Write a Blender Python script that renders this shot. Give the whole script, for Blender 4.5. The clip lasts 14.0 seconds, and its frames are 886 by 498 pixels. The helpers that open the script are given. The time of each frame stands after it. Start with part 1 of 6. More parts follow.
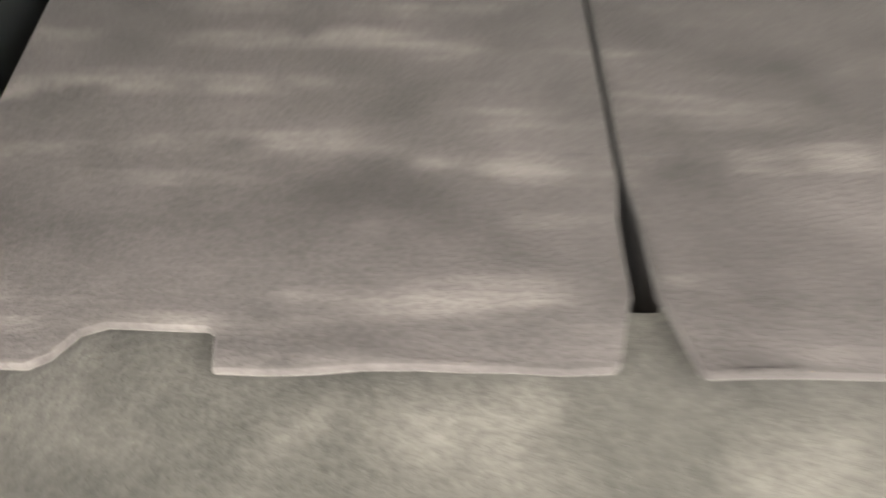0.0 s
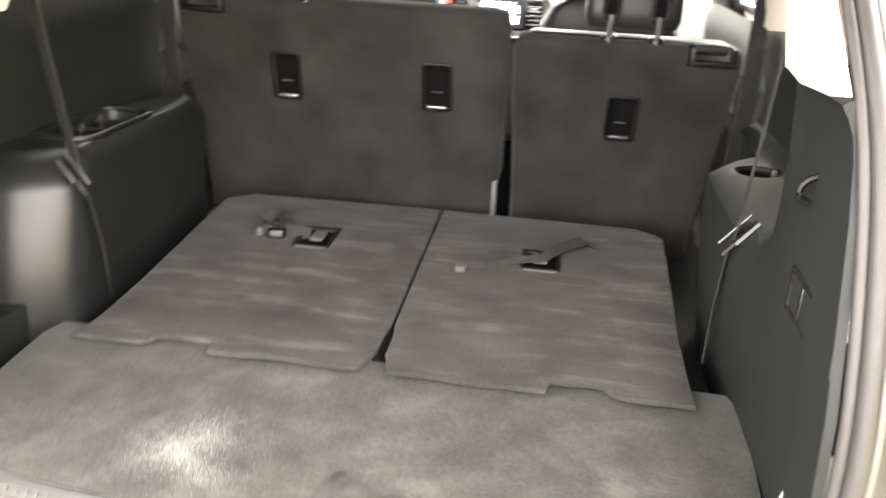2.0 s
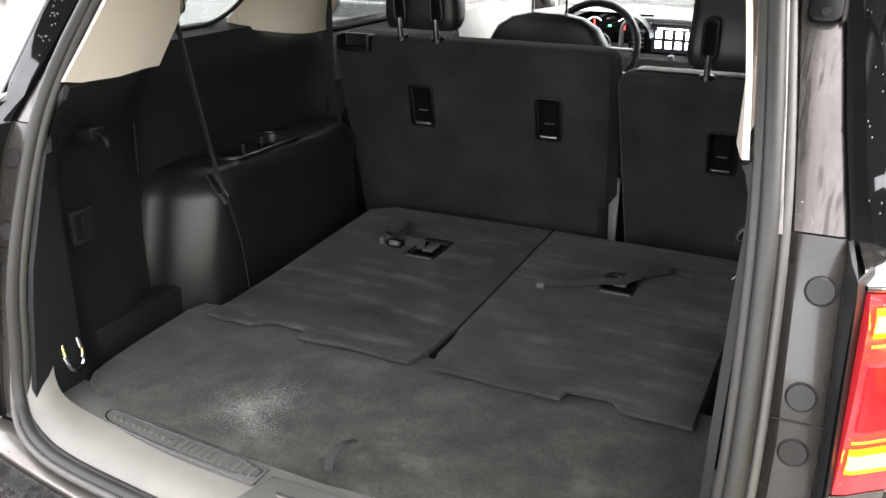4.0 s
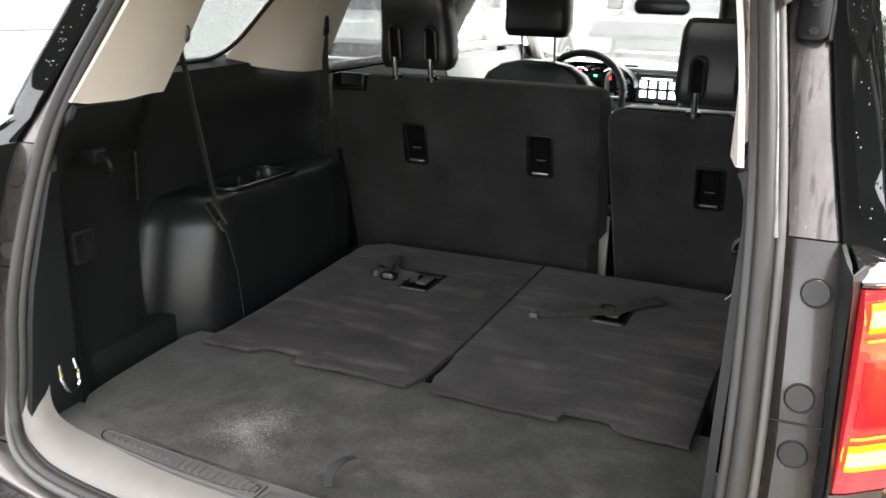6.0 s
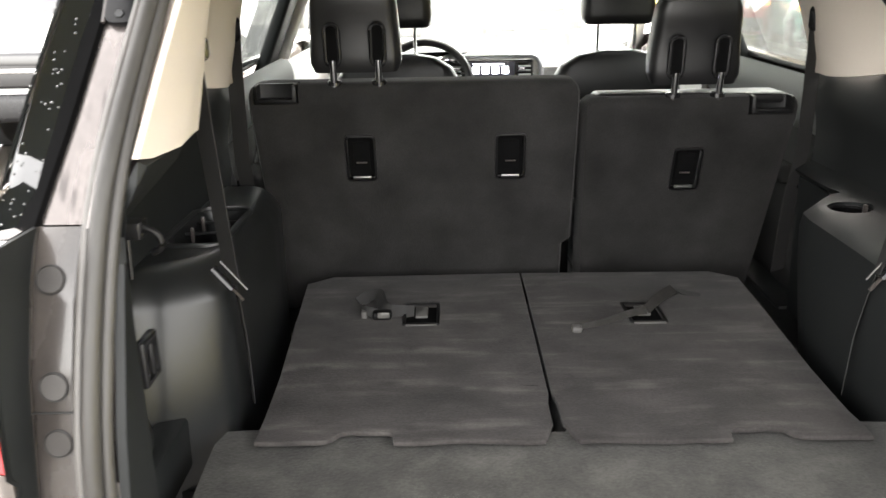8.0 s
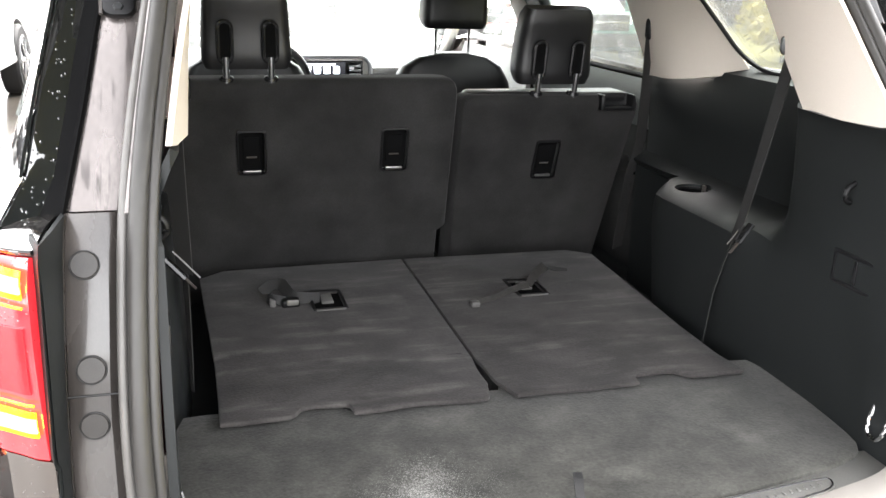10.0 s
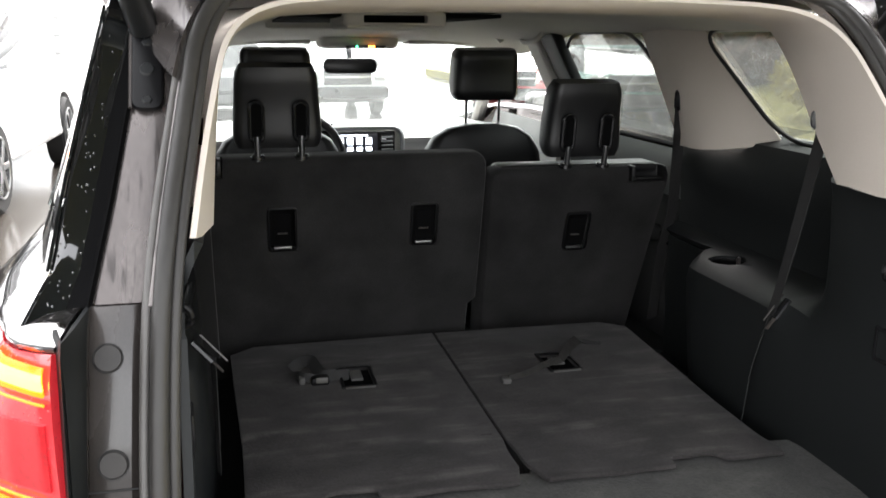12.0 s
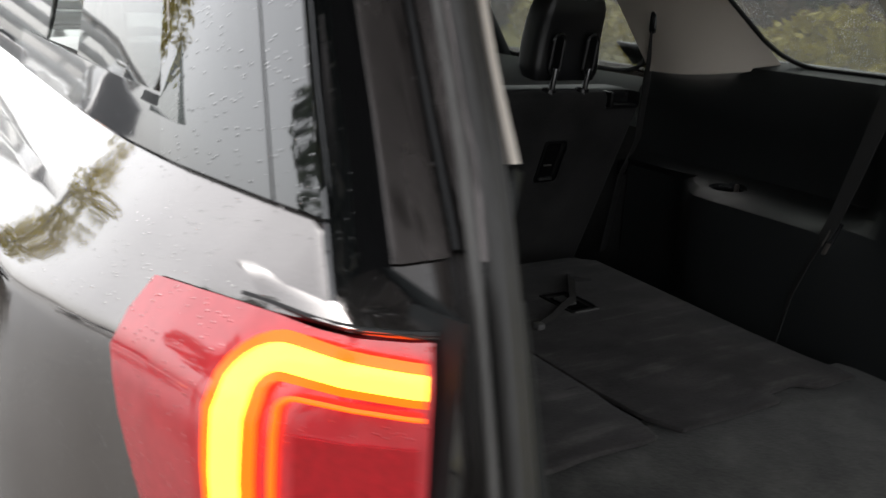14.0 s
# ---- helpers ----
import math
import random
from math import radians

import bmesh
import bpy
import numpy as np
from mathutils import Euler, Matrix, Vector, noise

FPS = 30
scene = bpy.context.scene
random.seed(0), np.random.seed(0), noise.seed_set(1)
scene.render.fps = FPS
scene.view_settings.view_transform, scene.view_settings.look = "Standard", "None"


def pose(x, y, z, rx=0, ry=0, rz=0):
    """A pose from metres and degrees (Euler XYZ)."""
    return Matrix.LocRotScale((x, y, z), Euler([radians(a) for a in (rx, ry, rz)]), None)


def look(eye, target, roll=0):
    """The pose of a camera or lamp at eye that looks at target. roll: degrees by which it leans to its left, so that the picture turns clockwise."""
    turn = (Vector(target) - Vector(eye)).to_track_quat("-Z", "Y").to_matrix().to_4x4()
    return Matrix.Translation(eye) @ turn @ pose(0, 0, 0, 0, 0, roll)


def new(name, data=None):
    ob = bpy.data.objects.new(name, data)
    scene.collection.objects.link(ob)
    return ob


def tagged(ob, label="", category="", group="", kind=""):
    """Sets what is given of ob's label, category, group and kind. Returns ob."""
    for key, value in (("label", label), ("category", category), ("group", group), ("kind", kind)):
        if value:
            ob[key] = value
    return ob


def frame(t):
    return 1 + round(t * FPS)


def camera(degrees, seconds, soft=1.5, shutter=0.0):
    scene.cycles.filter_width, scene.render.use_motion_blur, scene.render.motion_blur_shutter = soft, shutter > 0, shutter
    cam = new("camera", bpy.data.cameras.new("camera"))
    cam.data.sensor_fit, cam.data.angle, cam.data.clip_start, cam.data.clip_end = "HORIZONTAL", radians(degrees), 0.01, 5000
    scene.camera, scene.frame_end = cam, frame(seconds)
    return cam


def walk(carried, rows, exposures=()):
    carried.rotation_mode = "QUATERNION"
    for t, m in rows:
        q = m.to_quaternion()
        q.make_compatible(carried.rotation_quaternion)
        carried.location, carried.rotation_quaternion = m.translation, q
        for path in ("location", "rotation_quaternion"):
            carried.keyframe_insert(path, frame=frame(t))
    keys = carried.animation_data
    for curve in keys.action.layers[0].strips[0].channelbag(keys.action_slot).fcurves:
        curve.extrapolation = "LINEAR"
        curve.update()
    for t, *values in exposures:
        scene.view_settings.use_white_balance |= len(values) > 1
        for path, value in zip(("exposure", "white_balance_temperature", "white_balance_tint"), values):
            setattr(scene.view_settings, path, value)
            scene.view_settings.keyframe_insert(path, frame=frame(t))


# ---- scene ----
cam = camera(54.5, 14.0, shutter=0.5)
PATH = [
    (0, (-0.128, -0.323, 1.234), (-0.158, 1.038, -0.232), -1.0),
    (0.1, (-0.1, -0.388, 1.252), (-0.117, 1.055, -0.133), -0.5),
    (0.2, (-0.062, -0.477, 1.29), (-0.054, 1.002, -0.056), 0.3),
    (0.3, (0.003, -0.583, 1.333), (-0.061, 0.936, 0.034), -1.5),
    (0.4, (0.028, -0.668, 1.372), (-0.077, 0.949, 0.2), -1.7),
    (0.5, (0.024, -0.714, 1.401), (-0.079, 1.011, 0.395), -0.3),
    (0.7, (0.036, -0.847, 1.493), (-0.118, 0.981, 0.695), -0.6),
    (1, (-0.023, -0.977, 1.549), (-0.128, 0.914, 0.906), -1.1),
    (1.5, (-0.013, -1.131, 1.555), (-0.013, 0.739, 0.847), 0.8),
    (2, (0.244, -1.226, 1.487), (0.032, 0.625, 0.76), 3.2),
    (2.2, (0.347, -1.262, 1.508), (-0.073, 0.543, 0.756), 3.0),
    (4.3, (0.646, -1.364, 1.603), (-0.126, 0.336, 0.886), 0.9),
    (4.5, (0.653, -1.387, 1.55), (-0.126, 0.347, 0.929), 2.0),
    (5, (0.672, -1.402, 1.553), (-0.136, 0.321, 0.937), 1.7),
    (5.5, (0.664, -1.393, 1.555), (-0.148, 0.33, 0.946), 1.4),
    (6, (0.632, -1.392, 1.544), (-0.112, 0.366, 0.948), 1.3),
    (6.5, (0.491, -1.396, 1.534), (-0.008, 0.441, 0.919), 0.6),
    (6.8, (0.292, -1.407, 1.54), (0.077, 0.475, 0.898), -0.5),
    (7, (0.223, -1.406, 1.527), (0.072, 0.468, 0.845), 1.1),
    (7.3, (0.098, -1.397, 1.514), (0.01, 0.477, 0.819), 3.0),
    (7.5, (0.003, -1.343, 1.52), (-0.07, 0.543, 0.86), 0.1),
    (7.9, (-0.135, -1.274, 1.542), (-0.183, 0.625, 0.915), -1.5),
    (8, (-0.182, -1.279, 1.535), (-0.199, 0.624, 0.921), -1.1),
    (8.2, (-0.278, -1.304, 1.539), (-0.167, 0.596, 0.925), -0.5),
    (10.3, (-0.516, -1.386, 1.541), (0.007, 0.448, 0.939), 1.5),
    (10.5, (-0.515, -1.383, 1.547), (-0.012, 0.461, 0.96), 1.4),
    (11, (-0.524, -1.381, 1.557), (-0.043, 0.481, 1.007), 1.1),
    (11.5, (-0.516, -1.375, 1.56), (-0.058, 0.501, 1.04), 0.9),
    (12, (-0.495, -1.367, 1.573), (-0.048, 0.524, 1.099), 0.3),
    (12.5, (-0.47, -1.355, 1.583), (-0.041, 0.552, 1.16), -0.2),
    (13, (-0.516, -1.278, 1.546), (-0.09, 0.627, 1.112), 0.6),
    (13.2, (-0.643, -1.219, 1.527), (-0.164, 0.667, 1.065), 1.8),
    (13.5, (-0.845, -1.086, 1.495), (-0.186, 0.737, 0.999), 3.0),
    (13.8, (-0.967, -1.002, 1.502), (-0.043, 0.676, 0.929), 3.2),
    (14, (-1.03, -0.873, 1.479), (0.013, 0.729, 0.891), 3.4),
]
EXPOSURES = [(0, 5.85, 7600, 12), (0.3, 6.0, 7600, 12), (0.5, 6.35, 6700, 11), (0.7, 6.3, 6800, 11), (1.0, 6.15, 6900, 11), (1.25, 5.6, 7050, 11), (1.5, 5.15, 7250, 14), (2.0, 5.15, 7400, 14), (2.2, 4.75, 7200, 14), (4.3, 3.35, 6600, 11), (5.0, 3.15, 6600, 11), (6.0, 3.3, 6600, 11), (6.5, 3.1, 6700, 11), (7.0, 3.3, 7000, 11), (7.5, 4.0, 6950, 11),
             (8.2, 4.1, 6950, 11), (10.3, 4.1, 6600, 11), (11.0, 3.2, 6600, 11), (11.4, 2.85, 6550, 11), (11.9, 2.9, 6550, 11), (12.5, 3.15, 6600, 11), (13.2, 2.65, 6500, 10), (13.5, 2.1, 6500, 10), (13.8, 1.75, 6500, 10), (14.0, 1.55, 6500, 10)]
walk(cam, [(t, look(eye, target, roll)) for t, eye, target, roll in PATH], EXPOSURES)



# ---- world and light ----
world = bpy.data.worlds.new("overcast_sky")
scene.world = world
world.use_nodes = True
wn, wl = world.node_tree.nodes, world.node_tree.links
sky = wn.new("ShaderNodeTexSky")
sky.sky_type, sky.sun_disc = "NISHITA", False
sky.sun_elevation, sky.sun_rotation = radians(54), radians(30)
sky.air_density, sky.dust_density, sky.ozone_density = 1.0, 3.0, 1.0
pale = wn.new("ShaderNodeHueSaturation")
pale.inputs["Saturation"].default_value = 0.12
wl.new(sky.outputs[0], pale.inputs["Color"])
wl.new(pale.outputs[0], wn["Background"].inputs[0])
wn["Background"].inputs[1].default_value = 0.15
sun_data = bpy.data.lights.new("sun", "SUN")
sun_data.energy, sun_data.angle, sun_data.color = 0.8, radians(30), (1.0, 0.97, 0.93)
sun = new("sun", sun_data)
sun.matrix_world = look((4, 7, 11), (0, 0, 0))


# ---- materials ----
def nodes_of(name):
    m = bpy.data.materials.new(name)
    m.use_nodes = True
    return m, m.node_tree.nodes, m.node_tree.links, m.node_tree.nodes["Principled BSDF"]


def surface(name, col, rough=0.5, metal=0.0, grain=200.0, vary=0.15, patch=6.0, patch_vary=0.15, bump=0.1, coat=0.0, spec=0.5,
            stretch=(1, 1, 1), sheen=0.0, rough_vary=0.08, drops=0.0, few=0.84,
            dust=0.0, dust_col=(0.16, 0.15, 0.14), dust_scale=(2.0, 22.0, 4.0), spot=None):
    """A plain surface with fine grain, large uneven patches and fine relief."""
    m, n, l, b = nodes_of(name)
    tc, mp = n.new("ShaderNodeTexCoord"), n.new("ShaderNodeMapping")
    mp.inputs["Scale"].default_value = stretch
    l.new(tc.outputs["Object"], mp.inputs[0])
    fine, wide = n.new("ShaderNodeTexNoise"), n.new("ShaderNodeTexNoise")
    fine.inputs["Scale"].default_value, wide.inputs["Scale"].default_value = grain, patch
    fine.inputs["Detail"].default_value, wide.inputs["Detail"].default_value = 3, 5
    l.new(mp.outputs[0], fine.inputs["Vector"])
    l.new(mp.outputs[0], wide.inputs["Vector"])
    r1, r2 = n.new("ShaderNodeMapRange"), n.new("ShaderNodeMapRange")
    for r, v, src in ((r1, vary, fine), (r2, patch_vary, wide)):
        r.inputs[1].default_value, r.inputs[2].default_value = 0.25, 0.75
        r.inputs[3].default_value, r.inputs[4].default_value = 1 - v, 1 + v
        l.new(src.outputs[0], r.inputs[0])
    mul = n.new("ShaderNodeMath")
    mul.operation = "MULTIPLY"
    l.new(r1.outputs[0], mul.inputs[0])
    l.new(r2.outputs[0], mul.inputs[1])
    mix = n.new("ShaderNodeMix")
    mix.data_type, mix.blend_type = "RGBA", "MULTIPLY"
    mix.inputs[0].default_value = 1.0
    mix.inputs[6].default_value = (*col, 1)
    l.new(mul.outputs[0], mix.inputs[7])
    colour = mix.outputs[2]
    streak = None
    if dust:
        mp2, streak, edge, dmix = n.new("ShaderNodeMapping"), n.new("ShaderNodeTexNoise"), n.new("ShaderNodeMapRange"), n.new("ShaderNodeMix")
        mp2.inputs["Scale"].default_value = dust_scale
        streak.inputs["Scale"].default_value, streak.inputs["Detail"].default_value, streak.inputs["Roughness"].default_value = 1.0, 6, 0.55
        edge.inputs[1].default_value, edge.inputs[2].default_value, edge.inputs[4].default_value = 0.5, 0.78, dust
        l.new(tc.outputs["Object"], mp2.inputs[0])
        l.new(mp2.outputs[0], streak.inputs["Vector"])
        l.new(streak.outputs[0], edge.inputs[0])
        dmix.data_type = "RGBA"
        dmix.inputs[7].default_value = (*dust_col, 1)
        lint = n.new("ShaderNodeMath")
        lint.operation = "MULTIPLY"
        broken, both = n.new("ShaderNodeMapRange"), n.new("ShaderNodeMath")
        broken.inputs[1].default_value, broken.inputs[2].default_value = 0.42, 0.62
        l.new(wide.outputs[0], broken.inputs[0])
        both.operation = "MULTIPLY"
        l.new(edge.outputs[0], both.inputs[0])
        l.new(broken.outputs[0], both.inputs[1])
        l.new(both.outputs[0], lint.inputs[0])
        l.new(r1.outputs[0], lint.inputs[1])
        l.new(lint.outputs[0], dmix.inputs[0])
        l.new(colour, dmix.inputs[6])
        colour = dmix.outputs[2]
    if spot:
        far, near, specks, smix = n.new("ShaderNodeVectorMath"), n.new("ShaderNodeMapRange"), n.new("ShaderNodeTexNoise"), n.new("ShaderNodeMix")
        far.operation = "DISTANCE"
        far.inputs[1].default_value = spot[:3]
        wob, wmul, wadd = n.new("ShaderNodeTexNoise"), n.new("ShaderNodeVectorMath"), n.new("ShaderNodeVectorMath")
        wob.inputs["Scale"].default_value = 14
        wmul.operation, wadd.operation = "SCALE", "ADD"
        wmul.inputs["Scale"].default_value = 0.12
        l.new(tc.outputs["Object"], wob.inputs["Vector"])
        l.new(wob.outputs["Color"], wmul.inputs[0])
        l.new(wmul.outputs[0], wadd.inputs[0])
        l.new(tc.outputs["Object"], wadd.inputs[1])
        l.new(wadd.outputs[0], far.inputs[0])
        near.inputs[1].default_value, near.inputs[2].default_value, near.inputs[3].default_value, near.inputs[4].default_value = 0.01, spot[3], 0.22, -0.1
        l.new(far.outputs["Value"], near.inputs[0])
        specks.inputs["Scale"].default_value, specks.inputs["Detail"].default_value = 640, 2
        l.new(tc.outputs["Object"], specks.inputs["Vector"])
        plus, hard = n.new("ShaderNodeMath"), n.new("ShaderNodeMapRange")
        l.new(near.outputs[0], plus.inputs[0])
        l.new(specks.outputs[0], plus.inputs[1])
        hard.inputs[1].default_value, hard.inputs[2].default_value, hard.inputs[4].default_value = 0.62, 0.86, 0.6
        l.new(plus.outputs[0], hard.inputs[0])
        smix.data_type = "RGBA"
        smix.inputs[7].default_value = (0.42, 0.41, 0.39, 1)
        l.new(hard.outputs[0], smix.inputs[0])
        l.new(colour, smix.inputs[6])
        colour = smix.outputs[2]
    l.new(colour, b.inputs["Base Color"])
    rr = n.new("ShaderNodeMapRange")
    rr.inputs[3].default_value, rr.inputs[4].default_value = max(rough - rough_vary, 0.02), min(rough + rough_vary, 1)
    l.new(wide.outputs[0], rr.inputs[0])
    l.new(rr.outputs[0], b.inputs["Roughness"])
    b.inputs["Metallic"].default_value = metal
    b.inputs["Specular IOR Level"].default_value = spec
    b.inputs["Coat Weight"].default_value, b.inputs["Coat Roughness"].default_value = coat, 0.04
    b.inputs["Sheen Weight"].default_value = sheen
    if drops:
        vor, keep, lim = n.new("ShaderNodeTexVoronoi"), n.new("ShaderNodeMapRange"), n.new("ShaderNodeMath")
        vor.inputs["Scale"].default_value = drops
        l.new(tc.outputs["Object"], vor.inputs["Vector"])
        keep.inputs[1].default_value, keep.inputs[2].default_value = 0.05, 0.38
        keep.inputs[3].default_value, keep.inputs[4].default_value = 1.0, 0.0
        l.new(vor.outputs["Distance"], keep.inputs[0])
        lim.operation = "MULTIPLY"
        l.new(keep.outputs[0], lim.inputs[0])
        some = n.new("ShaderNodeMath")
        some.operation = "GREATER_THAN"
        some.inputs[1].default_value = few
        l.new(vor.outputs["Color"], some.inputs[0])
        l.new(some.outputs[0], lim.inputs[1])
        bp = n.new("ShaderNodeBump")
        bp.inputs["Strength"].default_value, bp.inputs["Distance"].default_value = 0.8, 0.002
        l.new(lim.outputs[0], bp.inputs["Height"])
        l.new(bp.outputs[0], b.inputs["Normal"])
        l.new(bp.outputs[0], b.inputs["Coat Normal"])
    elif bump:
        bp = n.new("ShaderNodeBump")
        bp.inputs["Strength"].default_value, bp.inputs["Distance"].default_value = bump, 0.002
        l.new(fine.outputs[0], bp.inputs["Height"])
        l.new(bp.outputs[0], b.inputs["Normal"])
    return m


def glass(name, tint, power_of=5.0, drops=0.0, drop_scale=160.0, mist=0.3):
    """A clear or tinted pane: see-through, with a Fresnel gloss, and rain drops where asked."""
    m, n, l, b = nodes_of(name)
    n.remove(b)
    out = n["Material Output"]
    clear, shine, face, power, mix = n.new("ShaderNodeBsdfTransparent"), n.new("ShaderNodeBsdfGlossy"), n.new("ShaderNodeLayerWeight"), n.new("ShaderNodeMath"), n.new("ShaderNodeMixShader")
    clear.inputs[0].default_value = (*tint, 1)
    shine.inputs["Roughness"].default_value = 0.02
    face.inputs[0].default_value = 0.5
    power.operation = "POWER"
    power.inputs[1].default_value = power_of
    l.new(face.outputs["Facing"], power.inputs[0])
    share = n.new("ShaderNodeMapRange")
    share.inputs[3].default_value, share.inputs[4].default_value = 0.04, 0.9
    l.new(power.outputs[0], share.inputs[0])
    l.new(share.outputs[0], mix.inputs[0])
    l.new(clear.outputs[0], mix.inputs[1])
    l.new(shine.outputs[0], mix.inputs[2])
    last = mix
    if drops:
        tc, vor = n.new("ShaderNodeTexCoord"), n.new("ShaderNodeTexVoronoi")
        vor.inputs["Scale"].default_value = drop_scale
        nz = n.new("ShaderNodeTexNoise")
        nz.inputs["Scale"].default_value = 14
        l.new(tc.outputs["Object"], vor.inputs["Vector"])
        l.new(tc.outputs["Object"], nz.inputs["Vector"])
        lim, less = n.new("ShaderNodeMapRange"), n.new("ShaderNodeMath")
        lim.inputs[1].default_value, lim.inputs[2].default_value = 0.3, 0.7
        lim.inputs[3].default_value, lim.inputs[4].default_value = 0.06, 0.26
        l.new(nz.outputs[0], lim.inputs[0])
        less.operation = "LESS_THAN"
        l.new(vor.outputs["Distance"], less.inputs[0])
        l.new(lim.outputs[0], less.inputs[1])
        dim = n.new("ShaderNodeMath")
        dim.operation = "MULTIPLY"
        dim.inputs[1].default_value = drops
        haze = n.new("ShaderNodeMath")
        haze.operation = "MAXIMUM"
        haze.inputs[1].default_value = mist
        l.new(less.outputs[0], haze.inputs[0])
        l.new(haze.outputs[0], dim.inputs[0])
        wet = n.new("ShaderNodeBsdfTranslucent")
        wet.inputs[0].default_value = (0.8, 0.82, 0.82, 1)
        wet_mix = n.new("ShaderNodeMixShader")
        l.new(dim.outputs[0], wet_mix.inputs[0])
        l.new(mix.outputs[0], wet_mix.inputs[1])
        l.new(wet.outputs[0], wet_mix.inputs[2])
        last = wet_mix
    l.new(last.outputs[0], out.inputs[0])
    return m


def glow(name, col, power):
    m, n, l, b = nodes_of(name)
    b.inputs["Base Color"].default_value = (*col, 1)
    b.inputs["Emission Color"].default_value = (*col, 1)
    b.inputs["Emission Strength"].default_value = power
    b.inputs["Roughness"].default_value = 0.15
    return m


CARPET = surface("floor_carpet", (0.040, 0.0392, 0.0345), 0.95, grain=190, vary=0.27, patch=15, patch_vary=0.42, bump=0.6, spec=0.1, sheen=0.12,
                 dust=0.45, dust_col=(0.115, 0.112, 0.10), dust_scale=(9.0, 12.0, 4.0), spot=(-0.145, -0.195, 0.83, 0.15))
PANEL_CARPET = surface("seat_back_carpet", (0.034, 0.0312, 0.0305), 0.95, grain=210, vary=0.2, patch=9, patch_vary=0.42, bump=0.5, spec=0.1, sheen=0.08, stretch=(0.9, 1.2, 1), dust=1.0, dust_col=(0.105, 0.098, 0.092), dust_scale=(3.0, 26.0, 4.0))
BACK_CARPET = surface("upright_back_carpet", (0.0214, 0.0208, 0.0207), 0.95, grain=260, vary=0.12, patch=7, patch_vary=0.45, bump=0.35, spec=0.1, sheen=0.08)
PLASTIC = surface("black_trim_plastic", (0.0118, 0.0132, 0.0135), 0.56, grain=1400, vary=0.15, bump=0.12, patch=4, patch_vary=0.2, spec=0.27, rough_vary=0.1)
SATIN = surface("satin_black_plastic", (0.0102, 0.0112, 0.0116), 0.33, grain=1400, vary=0.12, bump=0.06, patch=5, patch_vary=0.2, spec=0.46, rough_vary=0.06)
# Near-black, almost no gloss: recess floors get their dark depth from the colour.
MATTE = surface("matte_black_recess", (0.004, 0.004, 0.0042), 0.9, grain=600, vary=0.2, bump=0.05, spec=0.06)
TRIM_BLACK = surface("black_moulded_plastic", (0.0055, 0.0055, 0.006), 0.42, grain=900, vary=0.15, bump=0.08, spec=0.26)
PALE_DOOR = surface("pale_grey_door_trim", (0.13, 0.137, 0.133), 0.6, grain=800, vary=0.06, bump=0.12, patch=4, patch_vary=0.08, spec=0.3)
STRAP_GREY = surface("worn_grey_webbing", (0.032, 0.0305, 0.029), 0.85, grain=900, vary=0.3, bump=0.4, patch=40, patch_vary=0.25, spec=0.15)
DOOR_TRIM = surface("dark_door_trim", (0.028, 0.028, 0.028), 0.8, grain=900, vary=0.15, bump=0.1, spec=0.15)
GLOSS_PLASTIC = surface("shiny_black_plastic", (0.012, 0.012, 0.013), 0.25, grain=600, bump=0.03)
GREY_PLASTIC = surface("grey_sill_plastic", (0.052, 0.0455, 0.042), 0.28, grain=500, vary=0.12, bump=0.05, patch=16, patch_vary=0.35, coat=0.4, stretch=(1, 1, 0.35))
CAP_PLASTIC = surface("dull_cap_plastic", (0.034, 0.031, 0.029), 0.4, grain=500, vary=0.15, bump=0.05, patch=30, patch_vary=0.25, spec=0.4)
BEIGE = surface("beige_pillar_trim", (0.60, 0.54, 0.475), 0.75, grain=700, vary=0.05, bump=0.15, patch=3, patch_vary=0.05)
LINER = surface("headliner_cloth", (0.58, 0.56, 0.53), 0.95, grain=1100, vary=0.08, bump=0.3, patch=3, patch_vary=0.06, spec=0.1)
LEATHER = surface("black_leather", (0.009, 0.009, 0.0098), 0.38, grain=420, vary=0.1, bump=0.22, patch=12, patch_vary=0.15)
RUBBER = surface("rubber_seal", (0.022, 0.0213, 0.0207), 0.42, spec=0.35, grain=300, vary=0.04, bump=0.0)
GREY_RUBBER = surface("grey_rubber_seal", (0.038, 0.036, 0.0335), 0.44, grain=60, vary=0.1, bump=0.0, patch=9, patch_vary=0.2, spec=0.4, stretch=(1, 1, 0.3))
# Outer lip's sheen from the sky is put into this paler colour.
PALE_RUBBER = surface("pale_rubber_lip", (0.10, 0.095, 0.089), 0.42, grain=60, vary=0.12, bump=0.0, stretch=(1, 1, 0.3))
CHROME = surface("chrome", (0.82, 0.82, 0.83), 0.12, metal=1.0, grain=300, vary=0.03, bump=0.0)
STEEL = surface("bright_steel", (0.45, 0.45, 0.45), 0.35, metal=1.0, grain=300, vary=0.1, bump=0.05)
PAINT = surface("dark_brown_metallic_paint", (0.25, 0.232, 0.222), 0.08, metal=0.95, grain=1500, vary=0.2, bump=0.02, coat=1.0, patch=5, patch_vary=0.1, drops=330, rough_vary=0.04)
CHANNEL_PAINT = surface("wet_channel_paint", (0.13, 0.115, 0.109), 0.27, metal=0.7, grain=220, vary=0.16, coat=0.5, patch=22, patch_vary=0.2, stretch=(1, 0.6, 0.12), drops=200, few=0.9)
cn, cl = CHANNEL_PAINT.node_tree.nodes, CHANNEL_PAINT.node_tree.links
cb = cn["Principled BSDF"]
